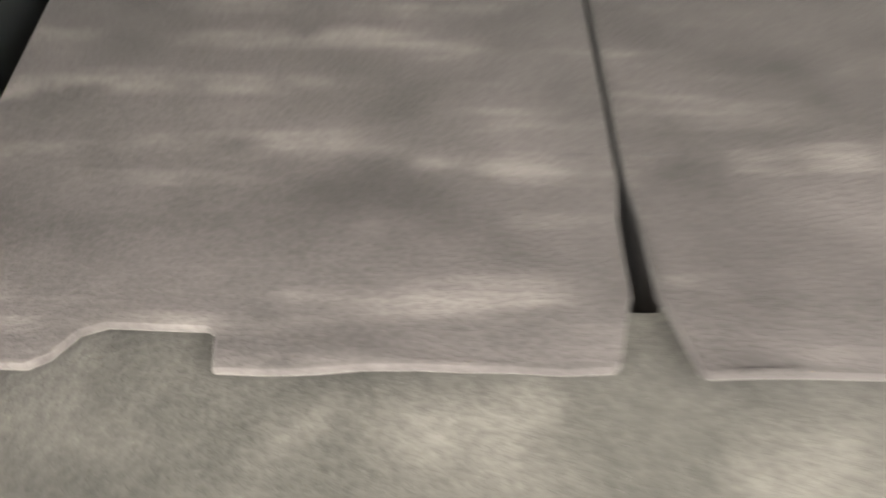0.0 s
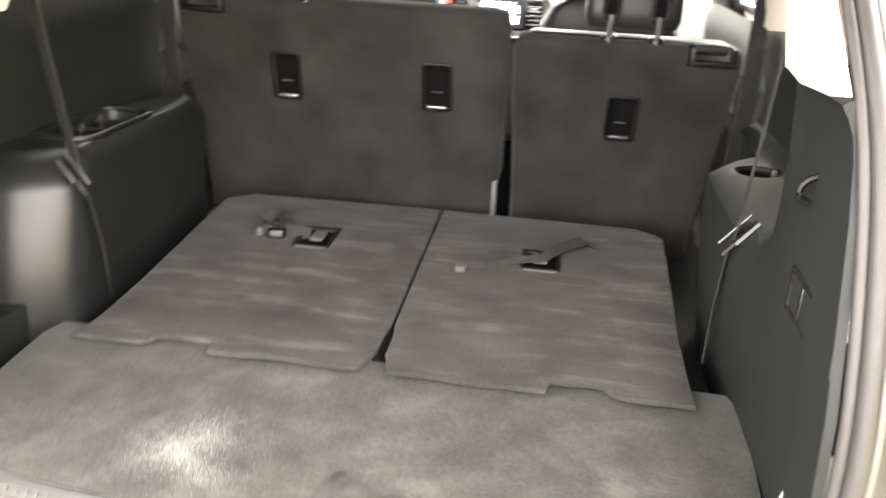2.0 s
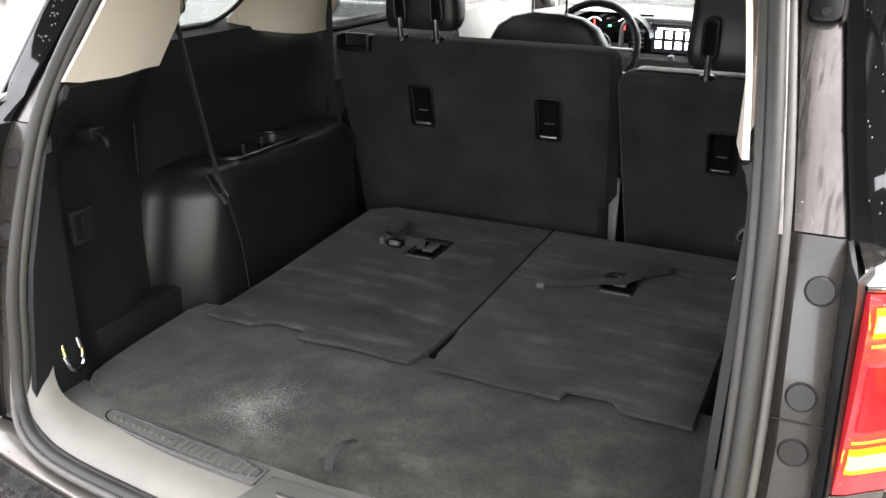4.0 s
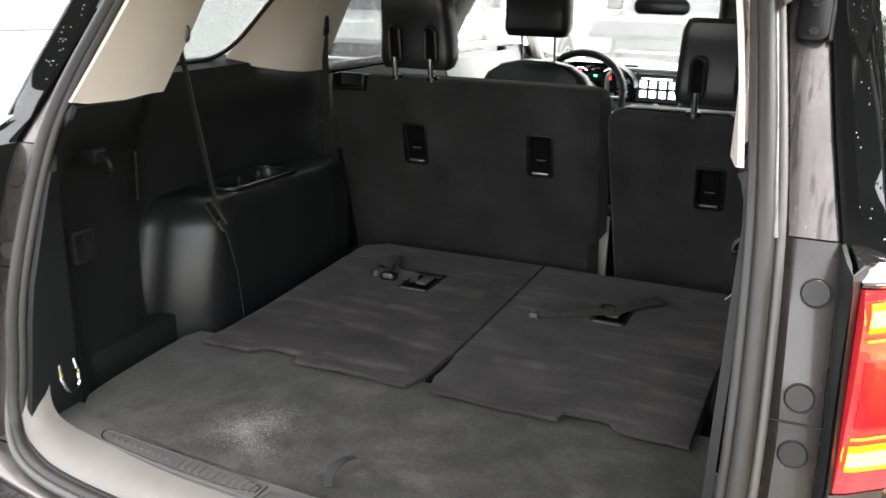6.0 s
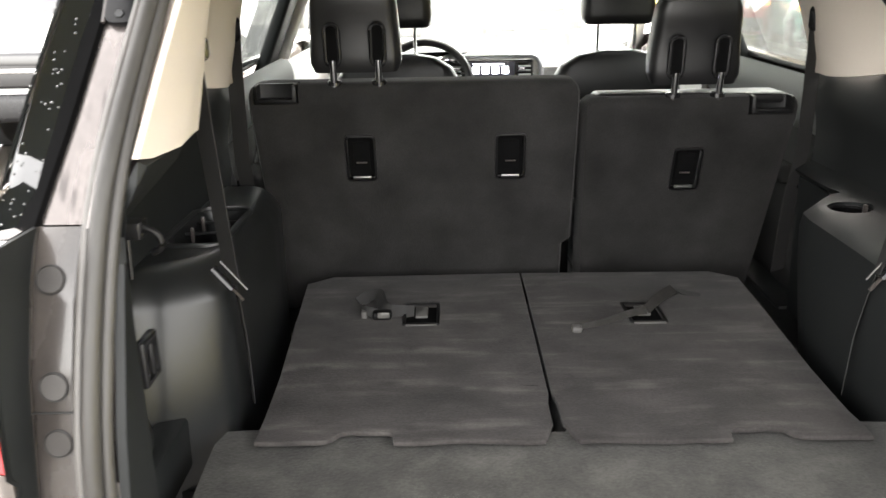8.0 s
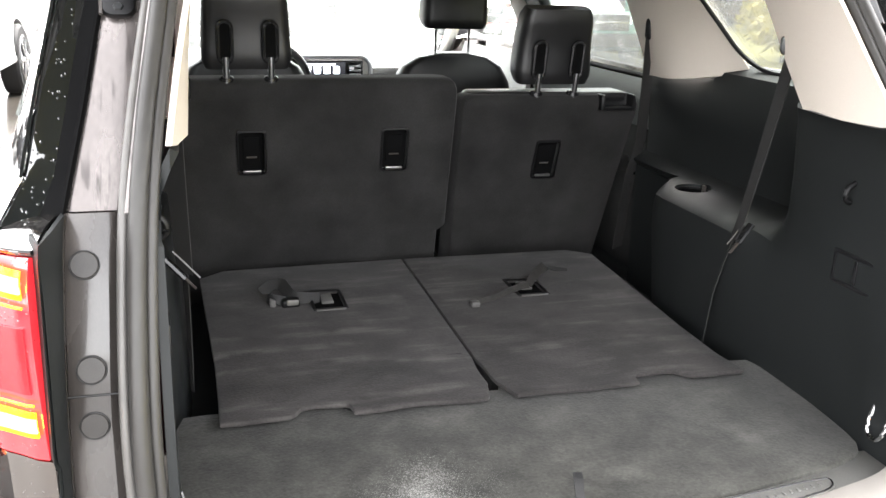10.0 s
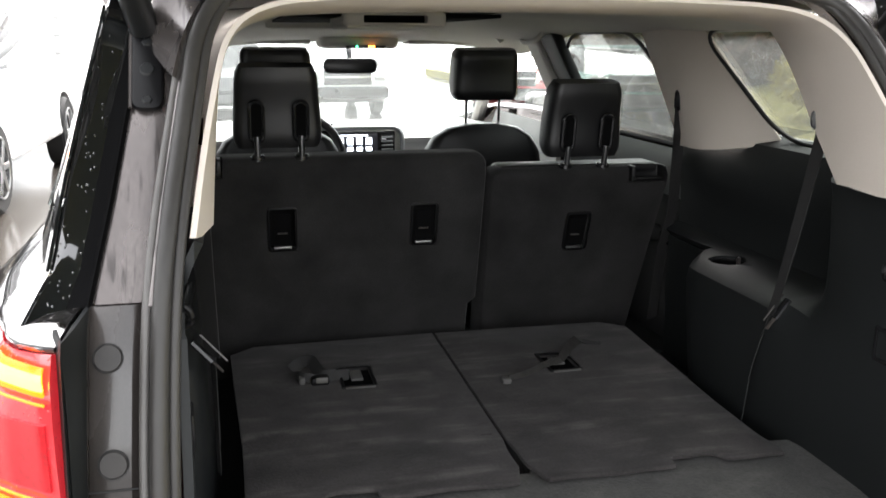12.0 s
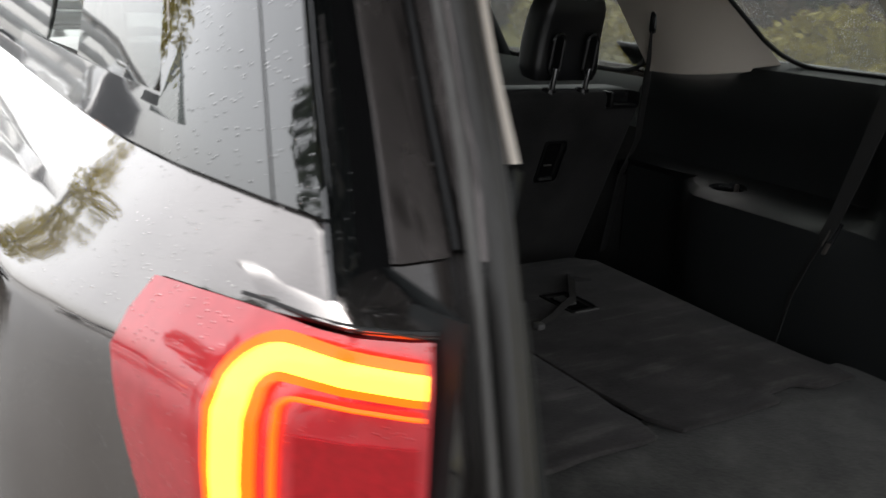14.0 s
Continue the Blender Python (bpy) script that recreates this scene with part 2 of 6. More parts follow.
tc, wob, wav, run, run_mix = cn.new("ShaderNodeTexCoord"), cn.new("ShaderNodeMapping"), cn.new("ShaderNodeTexNoise"), cn.new("ShaderNodeMapRange"), cn.new("ShaderNodeMix")
wob.inputs["Scale"].default_value = (120, 14, 9)
wav.inputs["Scale"].default_value, wav.inputs["Detail"].default_value, wav.inputs["Distortion"].default_value = 1.0, 3, 0.6
cl.new(tc.outputs["Object"], wob.inputs[0])
cl.new(wob.outputs[0], wav.inputs["Vector"])
run.inputs[1].default_value, run.inputs[2].default_value, run.inputs[4].default_value = 0.56, 0.66, 0.75
cl.new(wav.outputs[0], run.inputs[0])
run_mix.data_type = "RGBA"
run_mix.inputs[7].default_value = (0.035, 0.03, 0.028, 1)
cl.new(run.outputs[0], run_mix.inputs[0])
cl.new(cb.inputs["Base Color"].links[0].from_socket, run_mix.inputs[6])
cl.new(run_mix.outputs[2], cb.inputs["Base Color"])
FRAME_PAINT = surface("wet_frame_paint", (0.19, 0.172, 0.158), 0.3, metal=0.7, grain=300, vary=0.1, coat=0.6, patch=12, patch_vary=0.2, drops=160, few=0.9)
BLACK_GLOSS = surface("black_gloss_panel", (0.006, 0.006, 0.007), 0.06, grain=500, bump=0.02, coat=1.0, drops=300, few=0.93, rough_vary=0.03)
WET_GLASS = surface("wet_dark_side_glass", (0.008, 0.009, 0.009), 0.03, grain=500, bump=0.0, coat=1.0, drops=210, few=0.80, rough_vary=0.02, spec=1.0)
WEBBING = surface("belt_webbing", (0.019, 0.0187, 0.0187), 0.8, grain=900, vary=0.25, bump=0.4, stretch=(1, 1, 3))
DASH = surface("dash_plastic", (0.34, 0.34, 0.33), 0.5, grain=900, bump=0.25)
TINTED = glass("tinted_rear_glass", (0.50, 0.52, 0.51), 3.2, drops=0.26, drop_scale=230, mist=0.2)
CLEAR = glass("clear_glass", (0.94, 0.96, 0.95))
MISTED = glass("misted_windscreen_glass", (0.80, 0.83, 0.82), drops=0.10, drop_scale=90, mist=0.15)
SEAL_BLACK = surface("black_window_seal", (0.006, 0.006, 0.006), 0.5, grain=300, vary=0.05, bump=0.0)
LAMP_RED = surface("red_lamp_lens", (0.44, 0.03, 0.038), 0.06, grain=60, vary=0.12, bump=0.03, coat=1.0, drops=260, few=0.78, spec=0.9, rough_vary=0.03)
LAMP_DEEP = surface("deep_red_lens", (0.32, 0.005, 0.01), 0.15, grain=120, vary=0.25, bump=0.2, coat=0.8)
SILL_PLASTIC = surface("pale_grey_sill_plastic", (0.225, 0.208, 0.188), 0.46, grain=900, vary=0.08, bump=0.08, patch=10, patch_vary=0.15)
WET_PAD = surface("wet_textured_bumper_pad", (0.035, 0.034, 0.033), 0.24, grain=110, vary=0.8, bump=0.9, patch=25, patch_vary=0.5, rough_vary=0.16)
SCUFF = surface("worn_scuff_plastic", (0.11, 0.108, 0.10), 0.4, grain=500, vary=0.15, bump=0.1)
LAMP_AMBER = glow("amber_light_bar", (1.0, 0.50, 0.035), 2.1)
LAMP_ORANGE = glow("orange_light_edge", (1.0, 0.085, 0.003), 0.9)
for lens, power in ((LAMP_RED, 0.05), (LAMP_DEEP, 0.05)):
    bs = lens.node_tree.nodes["Principled BSDF"]
    bs.inputs["Emission Color"].default_value, bs.inputs["Emission Strength"].default_value = (1.0, 0.035, 0.05, 1), power
WHITE_PAINT = surface("white_vehicle_paint", (0.75, 0.75, 0.74), 0.3, grain=300, vary=0.03, bump=0.0, coat=0.8)
SILVER = surface("silver_vehicle_paint", (0.42, 0.43, 0.44), 0.35, metal=0.6, grain=800, vary=0.08, bump=0.0, coat=0.8)
GUNMETAL = surface("dark_grey_vehicle_paint", (0.05, 0.051, 0.054), 0.35, metal=0.3, grain=800, vary=0.08, bump=0.0, coat=0.8)
RED_PAINT = surface("red_vehicle_paint", (0.5, 0.03, 0.04), 0.3, grain=300, vary=0.04, bump=0.0, coat=0.8)
TEAL_PAINT = surface("teal_vehicle_paint", (0.18, 0.45, 0.38), 0.3, grain=300, vary=0.04, bump=0.0, coat=0.8)
TYRE = surface("tyre_rubber", (0.02, 0.02, 0.02), 0.8, grain=120, bump=0.4)
ALLOY = surface("alloy_wheel", (0.6, 0.6, 0.6), 0.3, metal=0.9, grain=200, vary=0.05, bump=0.0)
HEADLAMP = surface("headlamp_lens", (0.8, 0.8, 0.78), 0.1, grain=40, vary=0.2, bump=0.05, coat=1.0)
BARK = surface("bark", (0.10, 0.08, 0.06), 0.9, grain=30, vary=0.4, bump=0.8, stretch=(1, 1, 0.3))
LEAF_DARK = surface("dark_green_leaves", (0.045, 0.065, 0.03), 0.6, grain=2, vary=0.4, bump=0.0)
LEAF_YELLOW = surface("yellow_leaves", (0.42, 0.34, 0.04), 0.6, grain=3, vary=0.35, bump=0.0)
LEAF_RUST = surface("rust_brown_leaves", (0.15, 0.075, 0.055), 0.7, grain=3, vary=0.35, bump=0.0)
GRASS = surface("autumn_grass", (0.26, 0.23, 0.05), 0.9, grain=8, vary=0.4, bump=0.6, patch=0.5, patch_vary=0.4)
BRICK = surface("reddish_wall", (0.30, 0.17, 0.13), 0.85, grain=12, vary=0.2, bump=0.3, patch=0.8, patch_vary=0.2)
SCREEN = glow("lit_screen", (0.02, 0.02, 0.025), 0.1)
ICON = glow("lit_icons", (0.75, 0.82, 0.9), 1.6)
NEEDLE = glow("lit_red_needles", (0.9, 0.05, 0.04), 0.8)
GREEN_LED = glow("green_indicator", (0.05, 0.8, 0.25), 2.0)
ORANGE_LED = glow("orange_indicator", (1.0, 0.3, 0.03), 3.0)
PALE_PLASTIC = surface("pale_plastic", (0.62, 0.61, 0.58), 0.5, grain=300, vary=0.05, bump=0.05)
TAB_GREY = surface("grey_stitched_tab", (0.08, 0.078, 0.075), 0.7, grain=500, vary=0.2, bump=0.3)
ASPHALT = surface("wet_asphalt", (0.056, 0.050, 0.043), 0.17, grain=60, vary=0.3, bump=0.15, patch=0.35, patch_vary=0.4, rough_vary=0.12)


# ---- mesh helpers ----
def thing(name, label, category, at=(0, 0, 0), group="", kind=""):
    ob = new(name)
    ob.location = at
    ob.empty_display_size = 0.1
    return tagged(ob, label, category, group, kind)


def mesh_of(name, bm, mat, sharp=35):
    bmesh.ops.recalc_face_normals(bm, faces=bm.faces)
    me = bpy.data.meshes.new(name)
    bm.to_mesh(me)
    bm.free()
    me.materials.append(mat)
    me.shade_smooth()
    me.set_sharp_from_angle(angle=radians(sharp))
    return me


def part(name, bm, mat, parent, label="", sharp=35):
    ob = new(name, mesh_of(name, bm, mat, sharp))
    ob.parent = parent
    ob.matrix_parent_inverse = Matrix.Translation(-parent.location)
    if label:
        ob["label"] = label
    return ob


def solid(name, bm, mat, label="", category="", group="", kind="", sharp=35):
    return tagged(new(name, mesh_of(name, bm, mat, sharp)), label, category, group, kind)


def loft(rings, closed=True, caps=True, loop=False, bm=None):
    """Skin over rings of equal count."""
    bm = bm or bmesh.new()
    vs = [[bm.verts.new(p) for p in r] for r in rings]
    k = len(rings[0])
    pairs = list(zip(vs, vs[1:])) + ([(vs[-1], vs[0])] if loop else [])
    for a, b in pairs:
        for i in range(k if closed else k - 1):
            j = (i + 1) % k
            bm.faces.new((a[i], a[j], b[j], b[i]))
    if caps and closed and not loop:
        bm.faces.new(vs[0][::-1])
        bm.faces.new(vs[-1])
    return bm


def rbox(lo, hi, r=0.005, seg=2, m=None, bm=None):
    """A box with rounded edges."""
    b = bmesh.new()
    bmesh.ops.create_cube(b, size=1)
    c, s = [(a + d) / 2 for a, d in zip(lo, hi)], [d - a for a, d in zip(lo, hi)]
    for v in b.verts:
        v.co = Vector([c[i] + v.co[i] * s[i] for i in range(3)])
    if r:
        bmesh.ops.bevel(b, geom=b.edges[:], offset=min(r, min(s) * 0.48), segments=seg, profile=0.5, affect="EDGES", clamp_overlap=True)
    if m:
        bmesh.ops.transform(b, matrix=m, verts=b.verts)
    return join(bm, b)


def join(bm, b):
    if bm is None:
        return b
    tmp = bpy.data.meshes.new("tmp")
    b.to_mesh(tmp)
    b.free()
    bm.from_mesh(tmp)
    bpy.data.meshes.remove(tmp)
    return bm


def slab(outline, z0, z1, r=0.004, seg=2, m=None, bm=None):
    """An outline in the plane made thick, its edges rounded."""
    b = bmesh.new()
    low, top = [b.verts.new((x, y, z0)) for x, y in outline], [b.verts.new((x, y, z1)) for x, y in outline]
    k = len(outline)
    for i in range(k):
        b.faces.new((low[i], low[(i + 1) % k], top[(i + 1) % k], top[i]))
    b.faces.new(low[::-1])
    b.faces.new(top)
    bmesh.ops.recalc_face_normals(b, faces=b.faces)
    if r:
        rim = [e for e in b.edges if abs(e.verts[0].co.z - e.verts[1].co.z) < 1e-6]
        bmesh.ops.bevel(b, geom=rim, offset=r, segments=seg, profile=0.5, affect="EDGES", clamp_overlap=True)
    if m:
        bmesh.ops.transform(b, matrix=m, verts=b.verts)
    return join(bm, b)


def smooth(pts, rounds=2, closed=False):
    """Cut a polyline's corners."""
    pts = [Vector(p) for p in pts]
    for _ in range(rounds):
        out = [] if closed else [pts[0]]
        k = len(pts)
        for i in range(k if closed else k - 1):
            a, b = pts[i], pts[(i + 1) % k]
            out += [a * 0.75 + b * 0.25, a * 0.25 + b * 0.75]
        pts = out if closed else out + [pts[-1]]
    return pts


def round_rect(w, h, r, seg=4):
    pts = []
    for cx, cy, a0 in ((w / 2 - r, h / 2 - r, 0), (-w / 2 + r, h / 2 - r, 90), (-w / 2 + r, -h / 2 + r, 180), (w / 2 - r, -h / 2 + r, 270)):
        pts += [(cx + r * math.cos(radians(a0 + 90 * i / seg)), cy + r * math.sin(radians(a0 + 90 * i / seg))) for i in range(seg + 1)]
    return pts


def tube(path, radius, sides=8, bm=None, loop=False, flat=None, up=(0, 0, 1)):
    """A round or oval bar along a path. flat: (half width, half thickness)."""
    path = [Vector(p) for p in path]
    rings = []
    k = len(path)
    for i, p in enumerate(path):
        a, b = path[(i - 1) % k if loop else max(i - 1, 0)], path[(i + 1) % k if loop else min(i + 1, k - 1)]
        d = (b - a).normalized()
        side = d.cross(Vector(up))
        side = side.normalized() if side.length > 1e-4 else Vector((1, 0, 0))
        top = side.cross(d)
        wide, thick = flat or (radius, radius)
        rings.append([p + side * wide * math.cos(2 * math.pi * j / sides) + top * thick * math.sin(2 * math.pi * j / sides) for j in range(sides)])
    return loft(rings, loop=loop, bm=bm)


def ribbon(path, wide, thick, across, bm=None):
    """A flat strap along a path, its width along the vector across. wide: one width, or (at start, at end)."""
    w0, w1 = wide if isinstance(wide, tuple) else (wide, wide)
    ac = Vector(across).normalized()
    rings = []
    path = [Vector(p) for p in path]
    for i, p in enumerate(path):
        d = (path[min(i + 1, len(path) - 1)] - path[max(i - 1, 0)]).normalized()
        w = (ac - d * ac.dot(d)).normalized()
        n = d.cross(w)
        width = w0 + (w1 - w0) * i / (len(path) - 1)
        rings.append([p + w * width / 2 + n * thick / 2, p - w * width / 2 + n * thick / 2, p - w * width / 2 - n * thick / 2, p + w * width / 2 - n * thick / 2])
    return loft(rings, bm=bm)


def disc(center, normal, r, depth, sides=24, rim=0.0, bm=None):
    q = Vector(normal).to_track_quat("Z", "Y").to_matrix().to_4x4()
    m = Matrix.Translation(center) @ q
    prof = [(0.001, depth), (r - rim, depth), (r, depth - rim), (r, 0)] if rim else [(0.001, depth), (r, depth), (r, 0)]
    rings = [[m @ Vector((a * math.cos(2 * math.pi * j / sides), a * math.sin(2 * math.pi * j / sides), h)) for j in range(sides)] for a, h in prof]
    return loft(rings, bm=bm)


def shell(f, nu, nv, thick, bm=None):
    """A curved sheet f(u, v), u and v from 0 to 1, given thickness along its own normal."""
    pts = [[Vector(f(i / nu, j / nv)) for j in range(nv + 1)] for i in range(nu + 1)]
    bm = bm or bmesh.new()
    back = []
    for i in range(nu + 1):
        row = []
        for j in range(nv + 1):
            du = pts[min(i + 1, nu)][j] - pts[max(i - 1, 0)][j]
            dv = pts[i][min(j + 1, nv)] - pts[i][max(j - 1, 0)]
            row.append(pts[i][j] - du.cross(dv).normalized() * thick)
        back.append(row)
    A = [[bm.verts.new(p) for p in r] for r in pts]
    B = [[bm.verts.new(p) for p in r] for r in back]
    for i in range(nu):
        for j in range(nv):
            bm.faces.new((A[i][j], A[i + 1][j], A[i + 1][j + 1], A[i][j + 1]))
            bm.faces.new((B[i][j], B[i][j + 1], B[i + 1][j + 1], B[i + 1][j]))
    for i in range(nu):
        bm.faces.new((A[i][0], B[i][0], B[i + 1][0], A[i + 1][0]))
        bm.faces.new((A[i][nv], A[i + 1][nv], B[i + 1][nv], B[i][nv]))
    for j in range(nv):
        bm.faces.new((A[0][j], A[0][j + 1], B[0][j + 1], B[0][j]))
        bm.faces.new((A[nu][j], B[nu][j], B[nu][j + 1], A[nu][j + 1]))
    return bm


def interp(x, xs, ys):
    return float(np.interp(x, xs, ys))


def ease(x, a, b):
    t = min(max((x - a) / (b - a), 0), 1)
    return t * t * (3 - 2 * t)


def cut(bm, tool):
    """bm with the shape of tool taken out."""
    obs = []
    for b in (bm, tool):
        bmesh.ops.recalc_face_normals(b, faces=b.faces)
        me = bpy.data.meshes.new("tmp")
        b.to_mesh(me)
        b.free()
        obs.append(new("tmp", me))
    mod = obs[0].modifiers.new("cut", "BOOLEAN")
    mod.object, mod.operation, mod.solver = obs[1], "DIFFERENCE", "EXACT"
    made = bpy.data.meshes.new_from_object(obs[0].evaluated_get(bpy.context.evaluated_depsgraph_get()))
    out = bmesh.new()
    out.from_mesh(made)
    bpy.data.meshes.remove(made)
    for o in obs:
        me = o.data
        bpy.data.objects.remove(o)
        bpy.data.meshes.remove(me)
    return out


# ---- ground and the far surroundings ----
bm = bmesh.new()
bmesh.ops.create_grid(bm, x_segments=2, y_segments=2, size=900)
solid("ground", bm, ASPHALT, "wet grey asphalt of a car park", "ground", kind="structure")

# ---- cargo floor ----
FLOOR_Z, PANEL_Z = 0.771, 0.783


def carpet_outline():
    half = [(0, -0.385), (0.25, -0.375), (0.42, -0.352), (0.52, -0.33), (0.567, -0.30), (0.58, -0.24), (0.59, -0.11), (0.595, 0.066), (0.54, 0.07)]
    half = [(p.x, p.y) for p in smooth([(x, y, 0) for x, y in half], 1)] + [(0.02, 0.07), (0.012, 0.05)]
    return half + [(-x, y) for x, y in half[::-1][:-1]]


floor = solid("floor", slab(carpet_outline(), 0.74, FLOOR_Z, 0.006), CARPET, "worn charcoal carpet of the cargo floor", "floor", kind="structure")
solid("floor_pan", rbox((-0.8, 0.05, 0.60), (0.8, 3.0, 0.66), 0.004), PLASTIC, "dark plastic floor pan under the seats", "floor", kind="structure")

# ---- side walls of the cargo space ----
TOP = [(0.746, 1.06), (0.749, 1.12), (0.746, 1.165), (0.738, 1.20), (0.731, 1.24), (0.733, 1.285), (0.748, 1.322), (0.79, 1.338)]
FRONT_R = [(0.615, 0.64), (0.60, 0.74), (0.578, 0.93), (0.574, 1.0), (0.578, 1.022), (0.594, 1.032), (0.70, 1.036)] + TOP
REAR_R = [(0.60, 0.64), (0.60, 0.74), (0.594, 0.85), (0.592, 0.95), (0.59, 1.0), (0.59, 1.04), (0.59, 1.08), (0.589, 1.12), (0.588, 1.16),
          (0.587, 1.2), (0.585, 1.23), (0.583, 1.26), (0.58, 1.29), (0.573, 1.315), (0.566, 1.327)]
FRONT_L = [(0.755, 0.64), (0.755, 0.74), (0.755, 0.85), (0.755, 0.93), (0.755, 0.98), (0.754, 1.01), (0.752, 1.03)] + TOP
REAR_L = [(0.66, 0.64), (0.655, 0.74), (0.68, 0.82), (0.695, 0.90), (0.70, 0.96), (0.70, 1.02), (0.70, 1.06), (0.70, 1.1), (0.695, 1.14),
          (0.685, 1.18), (0.66, 1.21), (0.63, 1.24), (0.60, 1.27), (0.57, 1.305), (0.558, 1.327)]


def side_wall(s, rear, front, step):
    stations = [-0.42, -0.36, -0.3, -0.26, -0.22, -0.18, -0.1, 0.0, 0.015, 0.025, 0.035, 0.045, 0.06, 0.085, 0.11, 0.14, 0.17, 0.2, 0.225, 0.26, 0.3, 0.35, 0.4, 0.45, 0.5, 0.55, 0.6, 0.65, 0.7, 0.75, 0.8, 0.86]
    rows = []
    for y in stations:
        k = ease(y, *step)
        row = []
        for (xa, za), (xb, zb) in zip(rear, front):
            near = 0.583 if za < 1.2 else min(0.583, xa)
            xa = near + (xa - near) * ease(y, -0.31, -0.19)
            z = za + (zb - za) * k
            z = z if z < 1.3 else z - 0.004
            xs = xa + (xb - xa) * k
            if s > 0 and za < 1.075 and xb < 0.72:
                xs = 0.745 + (xs - 0.745) * (1 - 0.85 * ease(y, 0.47, 0.68))
            row.append(Vector((s * xs, max(y, opening_y(z) + 0.01), z)))
        rows.append(row)
    k = len(rows) - 1

    def f(u, v):
        return rows[round(u * k)][round(v * (len(rear) - 1))]

    return shell(f, k, len(rear) - 1, 0.012 * s)


def opening_y(z):
    """How far back the edge of the tailgate opening stands at a height."""
    return interp(z, [0.6, 0.74, 0.8, 1.0, 1.2, 1.325, 1.5, 1.66], [-0.46, -0.44, -0.42, -0.39, -0.325, -0.268, -0.14, -0.01])


CUP = (0.662, 0.475)
right_wall = cut(side_wall(1, REAR_R, FRONT_R, (-0.03, 0.19)), disc((*CUP, 1.0), (0, 0, 1), 0.045, 0.08, 28))
left_wall = side_wall(-1, REAR_L, FRONT_L, (-0.06, 0.10))
wall_right = solid("wall_right", right_wall, PLASTIC, "black grained plastic side trim of the cargo space", "side trim", kind="structure")
wall_left = solid("wall_left", left_wall, PLASTIC, "black grained plastic side trim with recesses", "side trim", kind="structure")

# ---- wheel arch cover with its storage bin ----
arch_plan = [(-0.79, 0.0), (-0.735, 0.015), (-0.70, 0.04), (-0.665, 0.05), (-0.605, 0.085), (-0.578, 0.115), (-0.572, 0.17), (-0.574, 0.86), (-0.79, 0.86)]
arch_plan = [(p.x, p.y) for p in smooth([(x, y, 0) for x, y in arch_plan], 3)]
def arch_ring(inset, z):
    ring = []
    for x, y in arch_plan:
        to = Vector((-0.715, min(max(y, 0.24), 0.80), 0)) - Vector((x, y, 0))
        p = Vector((x, y, 0)) + to.normalized() * min(inset, to.length * 0.9)
        ring.append(Vector((p.x, p.y, z)))
    return ring


def bin_ring(grow, z):
    ring = []
    for x, y in arch_plan:
        a = math.atan2((y - 0.46) / 0.36, (x + 0.69) / 0.11)
        c, d = math.cos(a), math.sin(a)
        ring.append(Vector((-0.672 + 0.058 * grow * math.copysign(abs(c) ** 0.5, c), 0.40 + 0.145 * grow * math.copysign(abs(d) ** 0.5, d), z)))
    return ring


arch_plan = [p for a, b in zip(arch_plan, arch_plan[1:] + arch_plan[:1]) for p in [(a[0] + (b[0] - a[0]) * i / 4, a[1] + (b[1] - a[1]) * i / 4) for i in range(4 if math.dist(a, b) > 0.06 else 1)]]
turn = [math.pi / 2 * i / 9 for i in range(10)]
rings = [arch_ring(0, 0.64), arch_ring(0, 0.80)] + [arch_ring(0.05 * (1 - math.cos(a)), 0.987 + 0.065 * math.sin(a)) for a in turn]
rings += [bin_ring(1.06, 1.053), bin_ring(1.0, 1.050), bin_ring(0.97, 1.03), bin_ring(0.93, 0.93)]
bm = loft(rings)
for v in bm.verts:
    v.co.y += (0.22 * max(v.co.z - 0.78, 0) + 0.3 * max(v.co.z - 0.99, 0)) * ease(-v.co.y, -0.34, -0.12)
    v.co.z -= 0.02 * ease(v.co.y, 0.4, 0.8) * ease(v.co.z, 0.95, 1.05)
arch = solid("wheel_arch_cover", bm, SATIN, "black plastic wheel arch cover with an open storage bin", "wheel arch", kind="structure")
rim_path = [(x - 0.672, y + 0.40, 1.053 - 0.02 * ease(y + 0.40, 0.4, 0.8)) for x, y in round_rect(0.122, 0.296, 0.04)]
part("bin_rim", tube(rim_path, 0.006, 8, loop=True), SATIN, arch, "raised rim of the bin")
for y in (0.415, 0.495):
    part("bin_divider", tube([(-0.728, y, 1.030), (-0.616, y + 0.006, 1.030)], 0.0035, 6), SATIN, arch)
    part("divider_end", rbox((-0.716, y - 0.004, 1.005), (-0.707, y + 0.005, 1.044), 0.003), GREY_PLASTIC, arch, "worn bright clip")
solid("trim_ledge", rbox((-0.70, -0.19, 0.70), (-0.648, 0.075, 0.80), 0.008, 2), PLASTIC, "low black plastic ledge beside the cargo floor", "trim", kind="structure")

